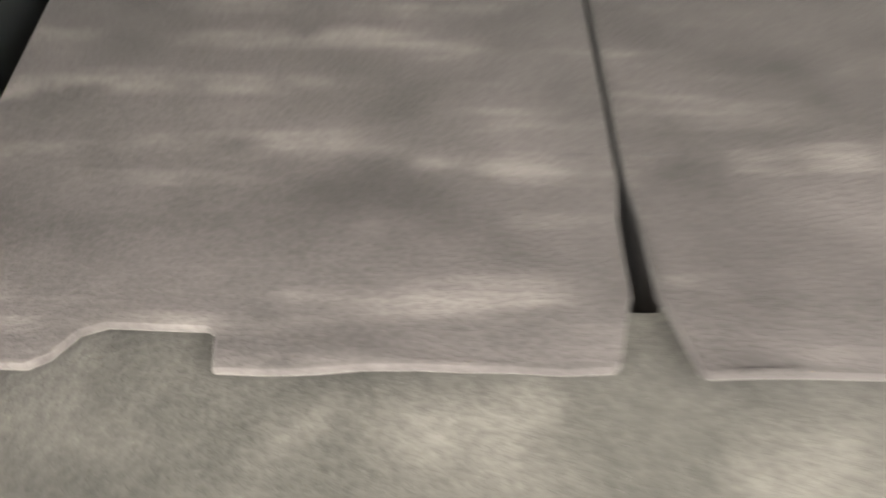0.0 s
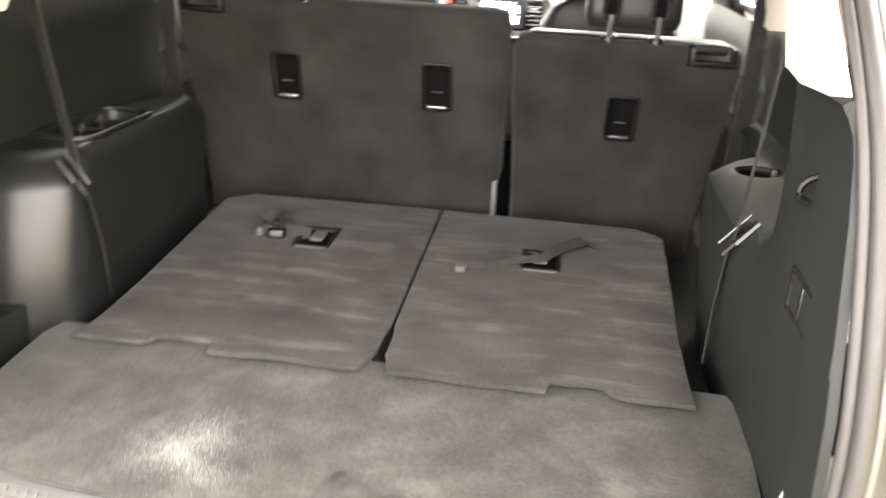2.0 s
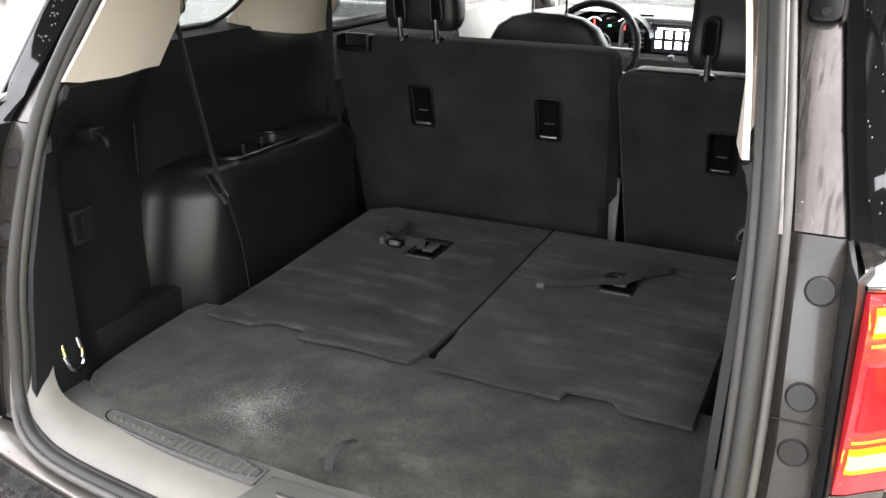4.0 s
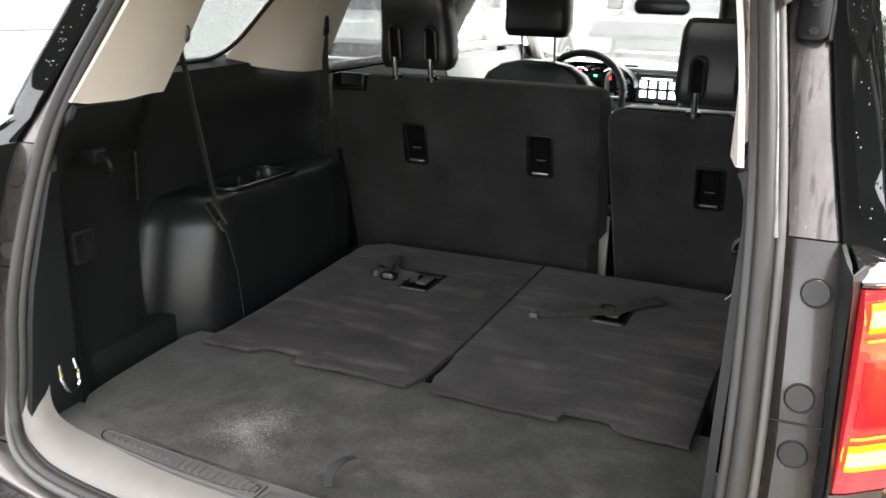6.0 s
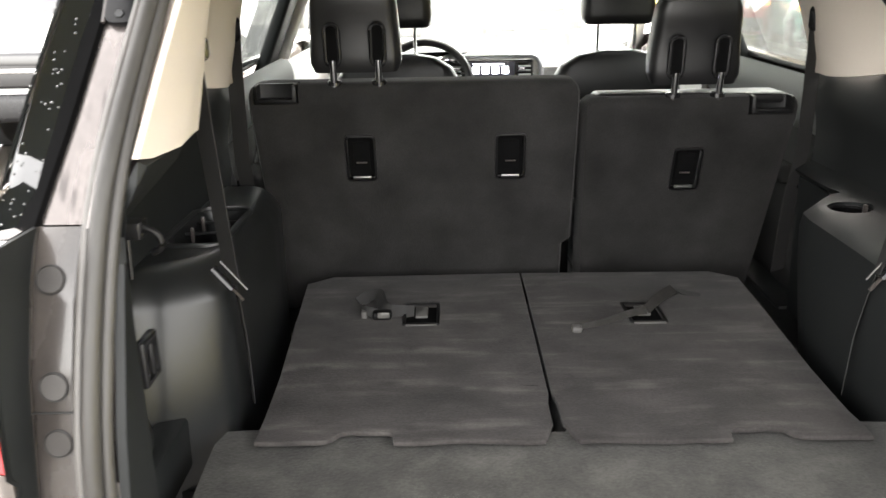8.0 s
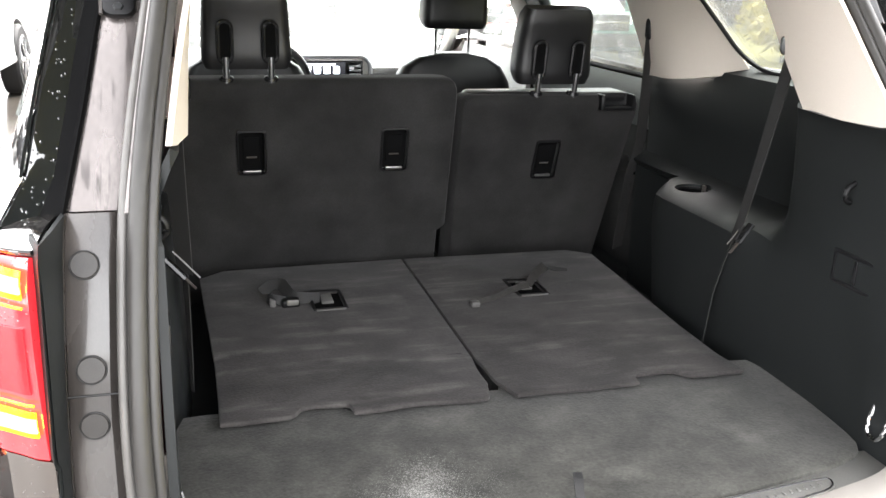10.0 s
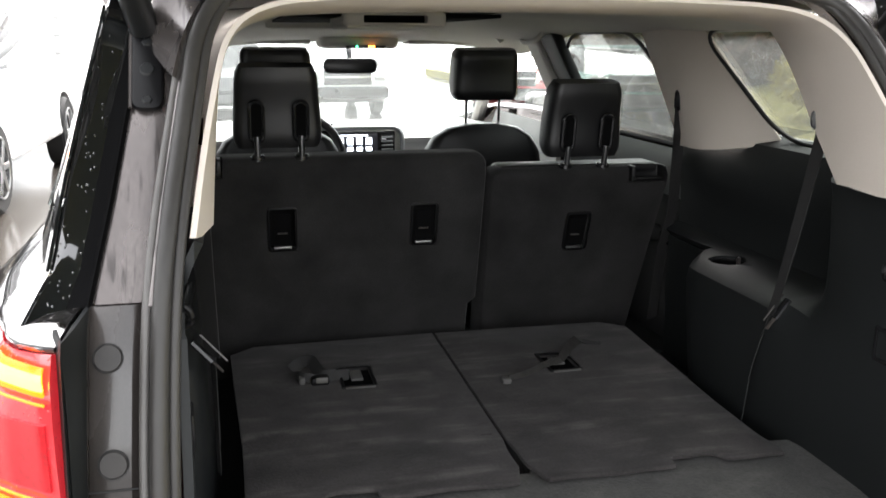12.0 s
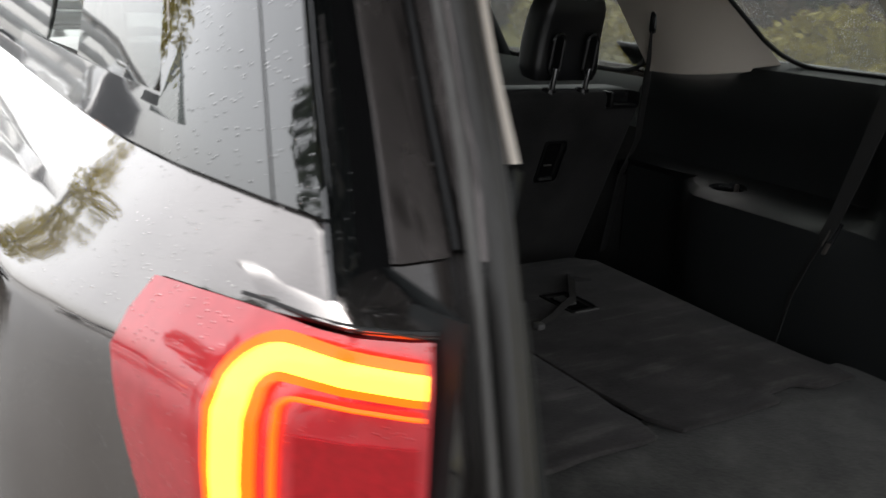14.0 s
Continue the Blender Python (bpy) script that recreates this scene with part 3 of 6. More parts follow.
# ---- beige rear pillars and roof edge ----
P = [(0.563, -0.262, 1.327), (0.548, -0.19, 1.42), (0.528, -0.125, 1.515), (0.512, -0.08, 1.575), (0.475, -0.045, 1.615), (0.40, -0.03, 1.635), (0.2, -0.026, 1.641), (0, -0.025, 1.642)]
Q = [(0.550, -0.045, 1.327), (0.553, 0.04, 1.42), (0.556, 0.12, 1.515), (0.548, 0.17, 1.575), (0.50, 0.14, 1.606), (0.40, 0.08, 1.619), (0.2, 0.06, 1.624), (0, 0.05, 1.625)]
R = [(0.775, 0.05, 1.338), (0.76, 0.14, 1.43), (0.735, 0.22, 1.52), (0.71, 0.28, 1.585), (0.60, 0.30, 1.616), (0.40, 0.28, 1.630), (0.2, 0.27, 1.637), (0, 0.27, 1.638)]


def whole(half):
    pts = smooth(half, 2)
    return pts + [Vector((-p.x, p.y, p.z)) for p in pts[::-1][1:]]


P, Q, R = whole(P), whole(Q), whole(R)


def rear_trim(u, v):
    i = round(u * (len(P) - 1))
    p, q, r = P[i], Q[i], R[i]
    mid = (p + q) / 2 + Vector((-0.012 * math.copysign(1, p.x) * ease(abs(p.x), 0.3, 0.5), 0, -0.006))
    pts = [p, p * 0.7 + mid * 0.3 + Vector((0, 0, -0.004)), mid, mid * 0.3 + q * 0.7, q, q * 0.85 + r * 0.15 + Vector((0, 0.004, 0)), r]
    return pts[round(v * 6)]


solid("trim_rear", shell(rear_trim, len(P) - 1, 6, -0.008), BEIGE, "beige moulded pillar and roof edge trim round the tailgate", "pillar trim", kind="structure")


def glass_x(z):
    return 0.80 - 0.105 * (z - 1.3) / 0.3


def c_pillar(s):
    def f(u, v):
        z = 1.333 + (1.63 - 1.333) * u
        rear, front = Vector((glass_x(z) - 0.012, 0.46 + 0.27 * u, z)), Vector((0.70 - 0.005 * u, 0.82 + 0.30 * u, z - 0.045 * (1 - u)))
        p = rear.lerp(front, v)
        p.x -= 0.05 * math.sin(math.pi * min(v * 1.05, 1)) * (1 - 0.4 * u) - 0.0
        p.z -= 0.012 * math.sin(math.pi * v) * (1 - u)
        p.x *= s
        return p
    return shell(f, 10, 12, 0.01 * s)


for s, name in ((1, "trim_right"), (-1, "trim_left")):
    solid(name, c_pillar(s), BEIGE, "beige cloth-faced pillar trim beside the rear windows", "pillar trim", kind="structure")

# ---- ceiling ----
def headliner(u, v):
    y, x = 0.26 + 2.1 * u, 0.72 * (2 * v - 1)
    z = 1.66 - 0.05 * abs(x / 0.72) ** 3 - 0.08 * ease(y, 1.6, 2.36)
    return (x, y, z)


bm = shell(headliner, 24, 20, -0.02)
ceiling = solid("ceiling", bm, LINER, "pale grey cloth headliner of the car", "ceiling", kind="structure")

# ---- windows ----
def pane(s, y0, y1, z0, z1, lean0, lean1, out=0.0, n=6):
    """A side window: lean0 and lean1 shift its upper rear and front corners forward."""
    def f(u, v):
        z = z0 + (z1 - z0) * u
        y = (y0 + lean0 * u) + ((y1 + lean1 * u) - (y0 + lean0 * u)) * v
        return (s * (glass_x(z) + out - 0.03 * ease(-y, -0.3, 0.4)), y, z)
    return shell(f, n, n, 0.004 * s)


for s, side in ((1, "right"), (-1, "left")):
    for k, (a, b, z0, la, lb, mat, word) in enumerate(((0.02, 0.52, 1.325, 0.22, 0.27, TINTED, "rain-speckled tinted rear quarter window"),
                                                        (0.75, 1.80, 1.255, 0.30, -0.03, TINTED, "rain-speckled tinted rear door window"),
                                                        (1.90, 2.95, 1.24, 0.05, -0.50, CLEAR, "clear front door window"))):
        w = solid("window_%d" % (k + 1 if s > 0 else k + 4), pane(s, a, b, z0, 1.615, la, lb), mat, word, "window", kind="structure")
        w.visible_shadow = mat == TINTED
        if k == 0:
            edge = smooth([(s * (glass_x(z) - 0.014), y, z) for y, z in ((0.04, 1.341), (0.25, 1.341), (0.455, 1.341), (0.59, 1.47), (0.725, 1.60), (0.50, 1.605), (0.29, 1.60), (0.17, 1.47))], 3, True)
            part("window_seal", tube(edge, 0.011, 8, loop=True, flat=(0.006, 0.005), up=(1, 0, 0)), SEAL_BLACK, w, "black rubber window seal")
        if k == 1:
            edge = smooth([(s * (glass_x(z) - 0.012), y, z) for y, z in ((0.84, 1.268), (1.3, 1.263), (1.77, 1.268), (1.75, 1.595), (1.3, 1.60), (1.09, 1.595))], 3, True)
            part("window_seal", tube(edge, 0.011, 8, loop=True, flat=(0.007, 0.005), up=(1, 0, 0)), SEAL_BLACK, w, "black rubber window seal")


def windscreen(u, v):
    x = (2 * v - 1)
    return (x * (0.60 + 0.12 * u), 2.36 + 0.86 * u - 0.10 * x * x * u, 1.575 - 0.42 * u)


w = solid("window_7", shell(windscreen, 6, 10, 0.005), MISTED, "clear windscreen", "window", kind="structure")
w.visible_shadow = False


# ---- folded third-row seat backs ----
SLOTS = {-1: (-0.292, -0.209, 0.496, 0.625), 1: (0.216, 0.300, 0.490, 0.612)}


def folded_back(s):
    """Carpeted back of a folded seat, with a hand notch in its rear edge. s: -1 or 1."""
    inner, outer = 0.008, 0.517
    edge = -0.011 if s < 0 else -0.018
    pts = [(inner + 0.001, 0.05), (inner + 0.004, 0.042), (inner + 0.016, edge + 0.004), (inner + 0.02, edge), (0.282, edge), (0.286, edge + 0.028), (0.292, edge + 0.033), (0.358, edge + 0.035), (0.374, edge + 0.028), (0.386, edge + 0.008), (0.40, edge), (outer, edge + 0.004),
           (outer + 0.004, 0.25), (outer + 0.02, 0.55), (outer + 0.03, 0.78), (outer - 0.03, 0.83), (0.003, 0.84), (0.003, 0.17), (inner, 0.13)]
    rough, ragged = random.Random(4 + s), []
    for (x0, y0), (x1, y1) in zip(pts, pts[1:] + pts[:1]):
        many = max(int(math.hypot(x1 - x0, y1 - y0) / 0.03), 1)
        for i in range(many):
            f = i / many
            ragged.append((x0 + (x1 - x0) * f, y0 + (y1 - y0) * f + (rough.uniform(-0.0022, 0.0022) if y0 < 0.01 and i else 0)))
    pts = [(s * x, y) for x, y in ragged]
    b = slab(pts if s > 0 else pts[::-1], 0.773, PANEL_Z, 0.003, 2)
    for v in b.verts:
        v.co.z += (0.005 * noise.noise(Vector((v.co.x * 9, v.co.y * 9, 0))) + 0.008) * ease(-v.co.y, -0.09, 0.0)
    return b


for s in (-1, 1):
    t = thing("folded_seat_back", "folded third-row seat back in dark worn carpet with pale streaks", "seat", (s * 0.27, 0.4, 0.66), "folded third-row seats")
    x0, x1 = SLOTS[s][:2]
    part("back_panel", cut(folded_back(s), rbox((x0 + 0.006, SLOTS[s][2] + 0.008, PANEL_Z - 0.007), (x1 - 0.006, SLOTS[s][3] - 0.008, PANEL_Z + 0.03), 0)), PANEL_CARPET, t)
    part("crease", tube([(s * 0.02, 0.197, 0.7832), (s * 0.25, 0.198, 0.7832), (s * 0.51, 0.19, 0.7832)], 0.0009, 5), BACK_CARPET, t, "thin pressed crease")
    part("seat_body", rbox((min(s * 0.016, s * 0.515), 0.085, 0.661), (max(s * 0.016, s * 0.515), 0.82, 0.7725), 0.02, 3), BACK_CARPET, t)

# ---- second-row seat backs ----
def seat_y(z, lean):
    return 0.80 + lean * (1.22 - z)


def back_shape(x0, x1, ztop, taper0, taper1, lean, notch):
    """An upholstered back: rings from base to top."""
    rings = []
    for z, inset in ((0.66, 0.0), (0.80, 0.0), (0.845, 0.0), (0.862, 0.0), (1.0, 0.0), (ztop - 0.06, 0.0), (ztop - 0.03, 0.003), (ztop - 0.015, 0.01), (ztop - 0.004, 0.024), (ztop, 0.042)):
        k = (ztop - z) / (ztop - 0.66)
        a, b = x0 + taper0 * k + inset * 0.7, x1 - taper1 * k - inset * 0.7 - (notch if z < 0.85 else 0)
        y0 = seat_y(z, lean) + inset * 0.8
        y1 = seat_y(z, lean) + 0.13 - inset * 0.5
        rd = 0.02
        ring = [(a + rd * 0.3, y0 + rd * 0.3), (a + rd, y0), (b - rd, y0), (b - rd * 0.3, y0 + rd * 0.3), (b, y0 + rd), (b, y1 - rd), (b - rd, y1), (a + rd, y1), (a, y1 - rd), (a, y0 + rd)]
        rings.append([Vector((x, y, z)) for x, y in ring])
    return loft(rings)


def headrest_shape(w, h, d, top_in=0.12):
    rings = []
    for j in range(11):
        v = j / 10
        z = h * v
        pinch = 1 - 0.25 * (abs(v - 0.5) * 2) ** 6
        ww, dd = w * (1 - top_in * v) * (1 - 0.10 * (abs(v - 0.5) * 2) ** 8), d * pinch
        rings.append([Vector((x, y + 0.012 * math.sin(v * 3), z)) for x, y in round_rect(ww, dd, min(ww, dd) * 0.3, 4)])
    return loft(rings)


def moved(b, m):
    bmesh.ops.transform(b, matrix=m, verts=b.verts)
    return b


def second_headrest(t, x, y, z, w, h):
    hr = part("headrest", moved(headrest_shape(w, h, 0.085), pose(x, y, z, 9)), LEATHER, t, "black leather headrest with two moulded slots")
    for dx in (-0.052, 0.056):
        slot = [(dx + a, b) for a, b in round_rect(0.032, 0.098, 0.015, 4)]
        m = pose(x, y - 0.0525, z + 0.062, 99)
        part("slot_rim", tube([m @ Vector((a, b, 0)) for a, b in slot], 0.0055, 8, loop=True), GLOSS_PLASTIC, hr, "shiny raised slot rim")
        part("slot", slab([(dx + a, b) for a, b in round_rect(0.026, 0.09, 0.012, 3)], -0.004, 0.002, 0.001, 1, m), MATTE, hr, "black slot")
        part("post", tube([(x + dx, y - 0.053, z + 0.028), (x + dx, y - 0.045, z - 0.02), (x + dx, y - 0.03, z - 0.09)], 0.0085, 12), CHROME, hr, "chrome post")
        part("post_guide", disc((x + dx, y - 0.035, z - 0.034), (0, 0, 1), 0.018, 0.012, 16, 0.004), GLOSS_PLASTIC, hr)


def latch(t, x, ztop, lean, w=0.076, h=0.124):
    """A child-seat tether cover set into the seat back."""
    y = seat_y(ztop - h / 2, lean)
    m = pose(x, y, ztop - h / 2, 90 + math.degrees(math.atan(lean)))
    b = slab(round_rect(w, h, 0.011, 3), -0.004, 0.0045, 0.0018, 2, m)
    b = cut(b, slab(round_rect(w * 0.85, h * 0.91, 0.007, 2), -0.03, 0.02, 0, 1, m))
    lt = part("tether_cover", b, TRIM_BLACK, t, "black plastic tether anchor cover")
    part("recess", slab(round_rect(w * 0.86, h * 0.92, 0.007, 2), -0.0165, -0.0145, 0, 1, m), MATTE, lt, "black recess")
    part("flap", moved(rbox((-w * 0.27, -h * 0.30, -0.0145), (w * 0.27, h * 0.30, -0.011), 0.001), m), MATTE, lt, "hinged black flap")
    part("anchor_bar", tube([m @ Vector((-w * 0.17, -h * 0.12, -0.006)), m @ Vector((w * 0.17, -h * 0.12, -0.006))], 0.0022, 6), GREY_PLASTIC, lt)
    part("lip", moved(rbox((-w * 0.30, -h * 0.45, -0.004), (w * 0.30, -h * 0.39, 0.004), 0.002), m), STEEL, lt, "worn bright lip")


def latch_hole(x, ztop, lean, w=0.076, h=0.124):
    m = pose(x, seat_y(ztop - h / 2, lean), ztop - h / 2, 90 + math.degrees(math.atan(lean)))
    return slab(round_rect(w * 0.87, h * 0.93, 0.007, 2), -0.017, 0.02, 0, 1, m)


def second_row(x0, x1, ztop, taper0, taper1, lean, latches, rest, handle, group):
    t = thing("split_bench_seat", "upright second-row seat back covered in dark charcoal carpet", "seat", ((x0 + x1) / 2, 0.9, 0.66), group)
    hx, hz = handle
    pocket = ((hx - 0.054, seat_y(hz, lean) - 0.03, hz - 0.024), (hx + 0.054, seat_y(hz, lean) + 0.05, hz + 0.05))
    b = cut(back_shape(x0, x1, ztop, taper0, taper1, lean, 0.022 if x0 < 0 else 0), rbox(*pocket, 0))
    for x, z in latches:
        b = cut(b, latch_hole(x, z, lean))
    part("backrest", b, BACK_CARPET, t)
    if x0 > 0:
        part("top_cover", rbox((x0 + 0.03, seat_y(ztop, lean) + 0.035, ztop - 0.03), (x1 - 0.03, seat_y(ztop, lean) + 0.135, ztop + 0.004), 0.02, 3), LEATHER, t, "black leather upper edge")
    part("cushion", rbox((x0 + 0.03, 1.12, 0.661), (x1 - 0.01, 1.52, 0.92), 0.05, 3), LEATHER, t, "black leather seat cushion")
    for x, z in latches:
        latch(t, x, z, lean)
    second_headrest(t, *rest)
    b = cut(rbox((hx - 0.052, seat_y(hz, lean) - 0.008, hz - 0.022), (hx + 0.052, seat_y(hz, lean) + 0.06, hz + 0.022), 0.006), rbox((hx - 0.042, seat_y(hz, lean) - 0.03, hz - 0.012), (hx + 0.042, seat_y(hz, lean) + 0.03, hz + 0.03), 0.003))
    part("release_handle", b, TRIM_BLACK, t, "black plastic folding handle")
    return t


wide_seat = second_row(-0.668, 0.139, 1.285, 0.03, 0.005, 0.22, ((-0.40, 1.158), (-0.028, 1.157)), (-0.402, 0.85, 1.312, 0.225, 0.20), (-0.595, 1.262), "second-row seats")
second_row(0.147, 0.675, 1.238, 0.026, 0.03, 0.34, ((0.418, 1.11),), (0.416, 0.86, 1.268, 0.225, 0.20), (0.60, 1.215), "second-row seats")

# Added block, no known seat part: keeps the gap between the seats dark.
part("gap_blocker", rbox((0.06, 0.995, 0.935), (0.20, 1.06, 1.20), 0.02, 3), LEATHER, wide_seat, "black block added to close the gap between the seats")


# ---- front seats ----
def front_seat(x):
    t = thing("front_seat", "black leather front seat with a high headrest on chrome posts", "seat", (x, 1.9, 0.66), "front seats")
    rings = []
    for z, w in ((0.66, 0.50), (0.9, 0.52), (1.05, 0.50), (1.15, 0.46), (1.21, 0.39), (1.245, 0.28), (1.262, 0.12)):
        y = 1.84 + 0.15 * (1.2 - z)
        d = 0.14 - 0.06 * ease(z, 1.1, 1.27)
        rings.append([Vector((x + a, y + b, z)) for a, b in round_rect(w, d, d * 0.4, 4)])
    part("backrest", loft(rings), LEATHER, t)
    part("cushion", rbox((x - 0.26, 1.9, 0.68), (x + 0.26, 2.42, 0.82), 0.05, 3), LEATHER, t)
    hr = part("headrest", moved(headrest_shape(0.255, 0.185, 0.12, 0.04), pose(x, 1.83, 1.355, 6)), LEATHER, t)
    for dx in (-0.065, 0.065):
        part("post", tube([(x + dx, 1.835, 1.37), (x + dx, 1.845, 1.22)], 0.006, 8), CHROME, hr, "chrome post")


front_seat(-0.36)
front_seat(0.415)

# ---- dashboard ----
t = thing("dashboard", "grey moulded dashboard with a raised centre console", "dashboard", (0, 2.7, 0.66))


def dash_top(u, v):
    x = 1.40 * (v - 0.5)
    y = 2.50 + 0.72 * u
    z = 1.185 - 0.05 * (1 - ease(u, 0, 0.2)) + 0.02 * math.exp(-((x + 0.27) / 0.2) ** 2) - 0.03 * u
    return (x, y, z)


part("top_pad", shell(dash_top, 12, 24, -0.02), DASH, t)
part("fascia", rbox((-0.70, 2.52, 0.66), (0.70, 2.62, 1.15), 0.02, 3), DASH, t)
solid("cowl", rbox((-0.75, 3.0, 0.66), (0.75, 3.22, 1.14), 0.01), PLASTIC, "dark bulkhead under the windscreen", "bulkhead", kind="structure")

# ---- roof liner objects and mirror ----
t = thing("rear_view_mirror", "black interior rear-view mirror", "mirror", (-0.012, 2.45, 1.5))
part("housing", slab(round_rect(0.235, 0.068, 0.03, 5), -0.012, 0.012, 0.008, 3, pose(-0.012, 2.45, 1.458, 90)), GLOSS_PLASTIC, t)
part("stem", tube([(-0.012, 2.46, 1.48), (-0.012, 2.5, 1.53)], 0.012, 8), GLOSS_PLASTIC, t)


# ---- the car's outer shell ----
car = thing("suv", "dark brown wet sport utility vehicle with its tailgate open", "car", (0, 1.6, 0.0))


BACK_Y = [-0.375, -0.345, -0.322, -0.25, -0.17, -0.10, 0.0, 0.15, 0.35]
BACK_IN = [0.175, 0.130, 0.105, 0.078, 0.058, 0.044, 0.025, 0.008, 0.0]


def body_x(y, z):
    """Half the car's width at a place along it and a height."""
    base = interp(z, [0.3, 0.55, 0.8, 1.0, 1.1, 1.15, 1.165, 1.23, 1.285, 1.30], [0.87, 0.90, 0.913, 0.924, 0.926, 0.922, 0.914, 0.868, 0.81, 0.80])
    flare = interp(z, [0.3, 0.6, 0.8, 0.95, 1.05, 1.135, 1.17, 1.20], [0.05, 0.070, 0.076, 0.066, 0.049, 0.035, 0.010, 0.0])
    base += flare * ease(y, -0.20, 0.30)
    return base - interp(y, BACK_Y, BACK_IN) - 0.12 * ease(y, 2.6, 3.9)


def lamp_end(z):
    """Where the tail lamp stops along the car's side."""
    return interp(z, [0.97, 1.10, 1.17, 1.23], [-0.165, -0.125, -0.10, -0.105])


def lamp_point(k, z, out):
    """A place on the lamp's face: k from its inner edge to its tip."""
    end = lamp_end(z)
    y = interp(k, [0, 0.12, 0.28, 0.5, 1], [-0.386, -0.378, -0.348, -0.28, end])
    flat = interp(k, [0, 0.12, 0.28, 0.5, 1], [0.712, 0.730, 0.767, 0.808, 0.845])
    w = ease(k, 0.2, 0.6)
    x = flat * (1 - w) + (body_x(y, z) + 0.002) * w
    d = Vector((0.35 + 0.6 * k, -0.9 + 0.7 * k, 0)).normalized() * (out + 0.006 * math.sin(math.pi * min(max((z - 0.96) / 0.28, 0), 1)) - 0.016 * ease(z, 1.198, 1.26))
    return x + d.x, y + d.y


def lamp_skin(s, k0, k1, z0, z1, out, nu=20, nv=8, thick=0.02, droop=0.0):
    def f(u, v):
        k = k0 + (k1 - k0) * u
        z = z0 + (z1 - z0) * v - 0.018 * k * k * v * (1 if z1 > 1.2 else 0) - droop * u
        x, y = lamp_point(k, z, out)
        return (s * x, y, z)
    return shell(f, nu, nv, thick * s)


def body_side(s):
    ys = [-0.36, -0.345, -0.333, -0.322, -0.306, -0.29, -0.272, -0.255, -0.24, -0.22, -0.2, -0.185, -0.17, -0.15, -0.135, -0.12, -0.105, -0.09, -0.05, 0, 0.05, 0.1, 0.15, 0.22, 0.3, 0.35, 0.7, 1.2, 1.8, 2.4, 2.9, 3.4, 3.8]
    zs = [0.32, 0.45, 0.6, 0.7, 0.8, 0.88, 0.95, 0.966, 0.970, 1.01, 1.05, 1.08, 1.10, 1.125, 1.135, 1.141, 1.15, 1.165, 1.18, 1.20, 1.2085, 1.2120, 1.2155, 1.2190, 1.221, 1.226, 1.238, 1.25, 1.262, 1.274, 1.285]

    def f(u, v):
        y, z = ys[round(u * (len(ys) - 1))], zs[round(v * (len(zs) - 1))]
        low = -0.34 if z < 0.968 else lamp_end(z) - 0.004 if z < 1.208 else -0.322 + 1.5 * (z - 1.226)
        if 1.208 < z < 1.222:
            low = interp(math.sqrt((1.2270 - z) / 0.018), [0.28, 0.5, 1.02], [-0.322, -0.284, lamp_end(z) - 0.004])
        top = z - 0.16 * ease(y, 2.6, 3.8) * ease(z, 0.8, 1.28)
        y = max(y, low)
        return (s * body_x(y, z), y, top)
    return shell(f, len(ys) - 1, len(zs) - 1, 0.02 * s)


SEAL = [(0, -0.535, 0.73), (0.10, -0.532, 0.73), (0.265, -0.515, 0.73), (0.44, -0.494, 0.73), (0.53, -0.466, 0.734), (0.586, -0.437, 0.752), (0.606, -0.419, 0.80), (0.608, -0.406, 0.87), (0.612, -0.388, 1.0), (0.604, -0.323, 1.2),
        (0.592, -0.266, 1.325), (0.562, -0.138, 1.5), (0.545, -0.072, 1.59), (0.50, -0.02, 1.65), (0.30, -0.006, 1.666), (0, -0.004, 1.668)]
half = smooth(SEAL, 2)
loop = half + [Vector((-p.x, p.y, p.z)) for p in half[::-1][1:-1]]


def seal_path(grow, back):
    """The seal's line moved outward by the factor grow at the sides and the top, and outward along the sill."""
    pts = []
    for p in loop:
        w = ease(p.z, 0.735, 0.86)
        pts.append(Vector((p.x * (1 + (grow - 1) * w), p.y + back * w - (grow - 1) * 0.5 * (1 - w), p.z + 0.006 * (1 - w))))
    return pts


seal = thing("tailgate_seal", "grey ribbed rubber seal round the tailgate opening", "door seal", (0, -0.44, 0.72))
for name, grow, back, r, mat, word in (("bulb", 1.0, 0.0, 0.0115, GREY_RUBBER, ""), ("outer_lip", 1.03, 0.010, 0.0065, PALE_RUBBER, "outer lip, its sky sheen put into a paler colour"), ("inner_lip", 0.972, 0.006, 0.0075, GREY_RUBBER, ""), ("inner_rib", 0.986, 0.0, 0.0035, RUBBER, "dark thin rib"), ("outer_rib", 1.015, 0.002, 0.0035, RUBBER, "dark thin rib")):
    part(name, tube(seal_path(grow, back), r, 14, loop=True, up=(0, 1, 0)), mat, seal, word)


def channel_y(z):
    return interp(z, [0.6, 0.76, 0.99, 1.065, 1.187, 1.245, 1.476, 1.72], [-0.40, -0.385, -0.345, -0.337, -0.300, -0.270, -0.089, 0.10])


def channel_edge(z):
    return interp(z, [0.7, 1.0, 1.236, 1.36, 1.48, 1.66], [0.70, 0.697, 0.688, 0.662, 0.641, 0.59])


def seal_edge(z):
    return interp(z, [0.7, 1.0, 1.2, 1.245, 1.36, 1.53, 1.6, 1.66], [0.62, 0.622, 0.612, 0.607, 0.590, 0.562, 0.545, 0.5])


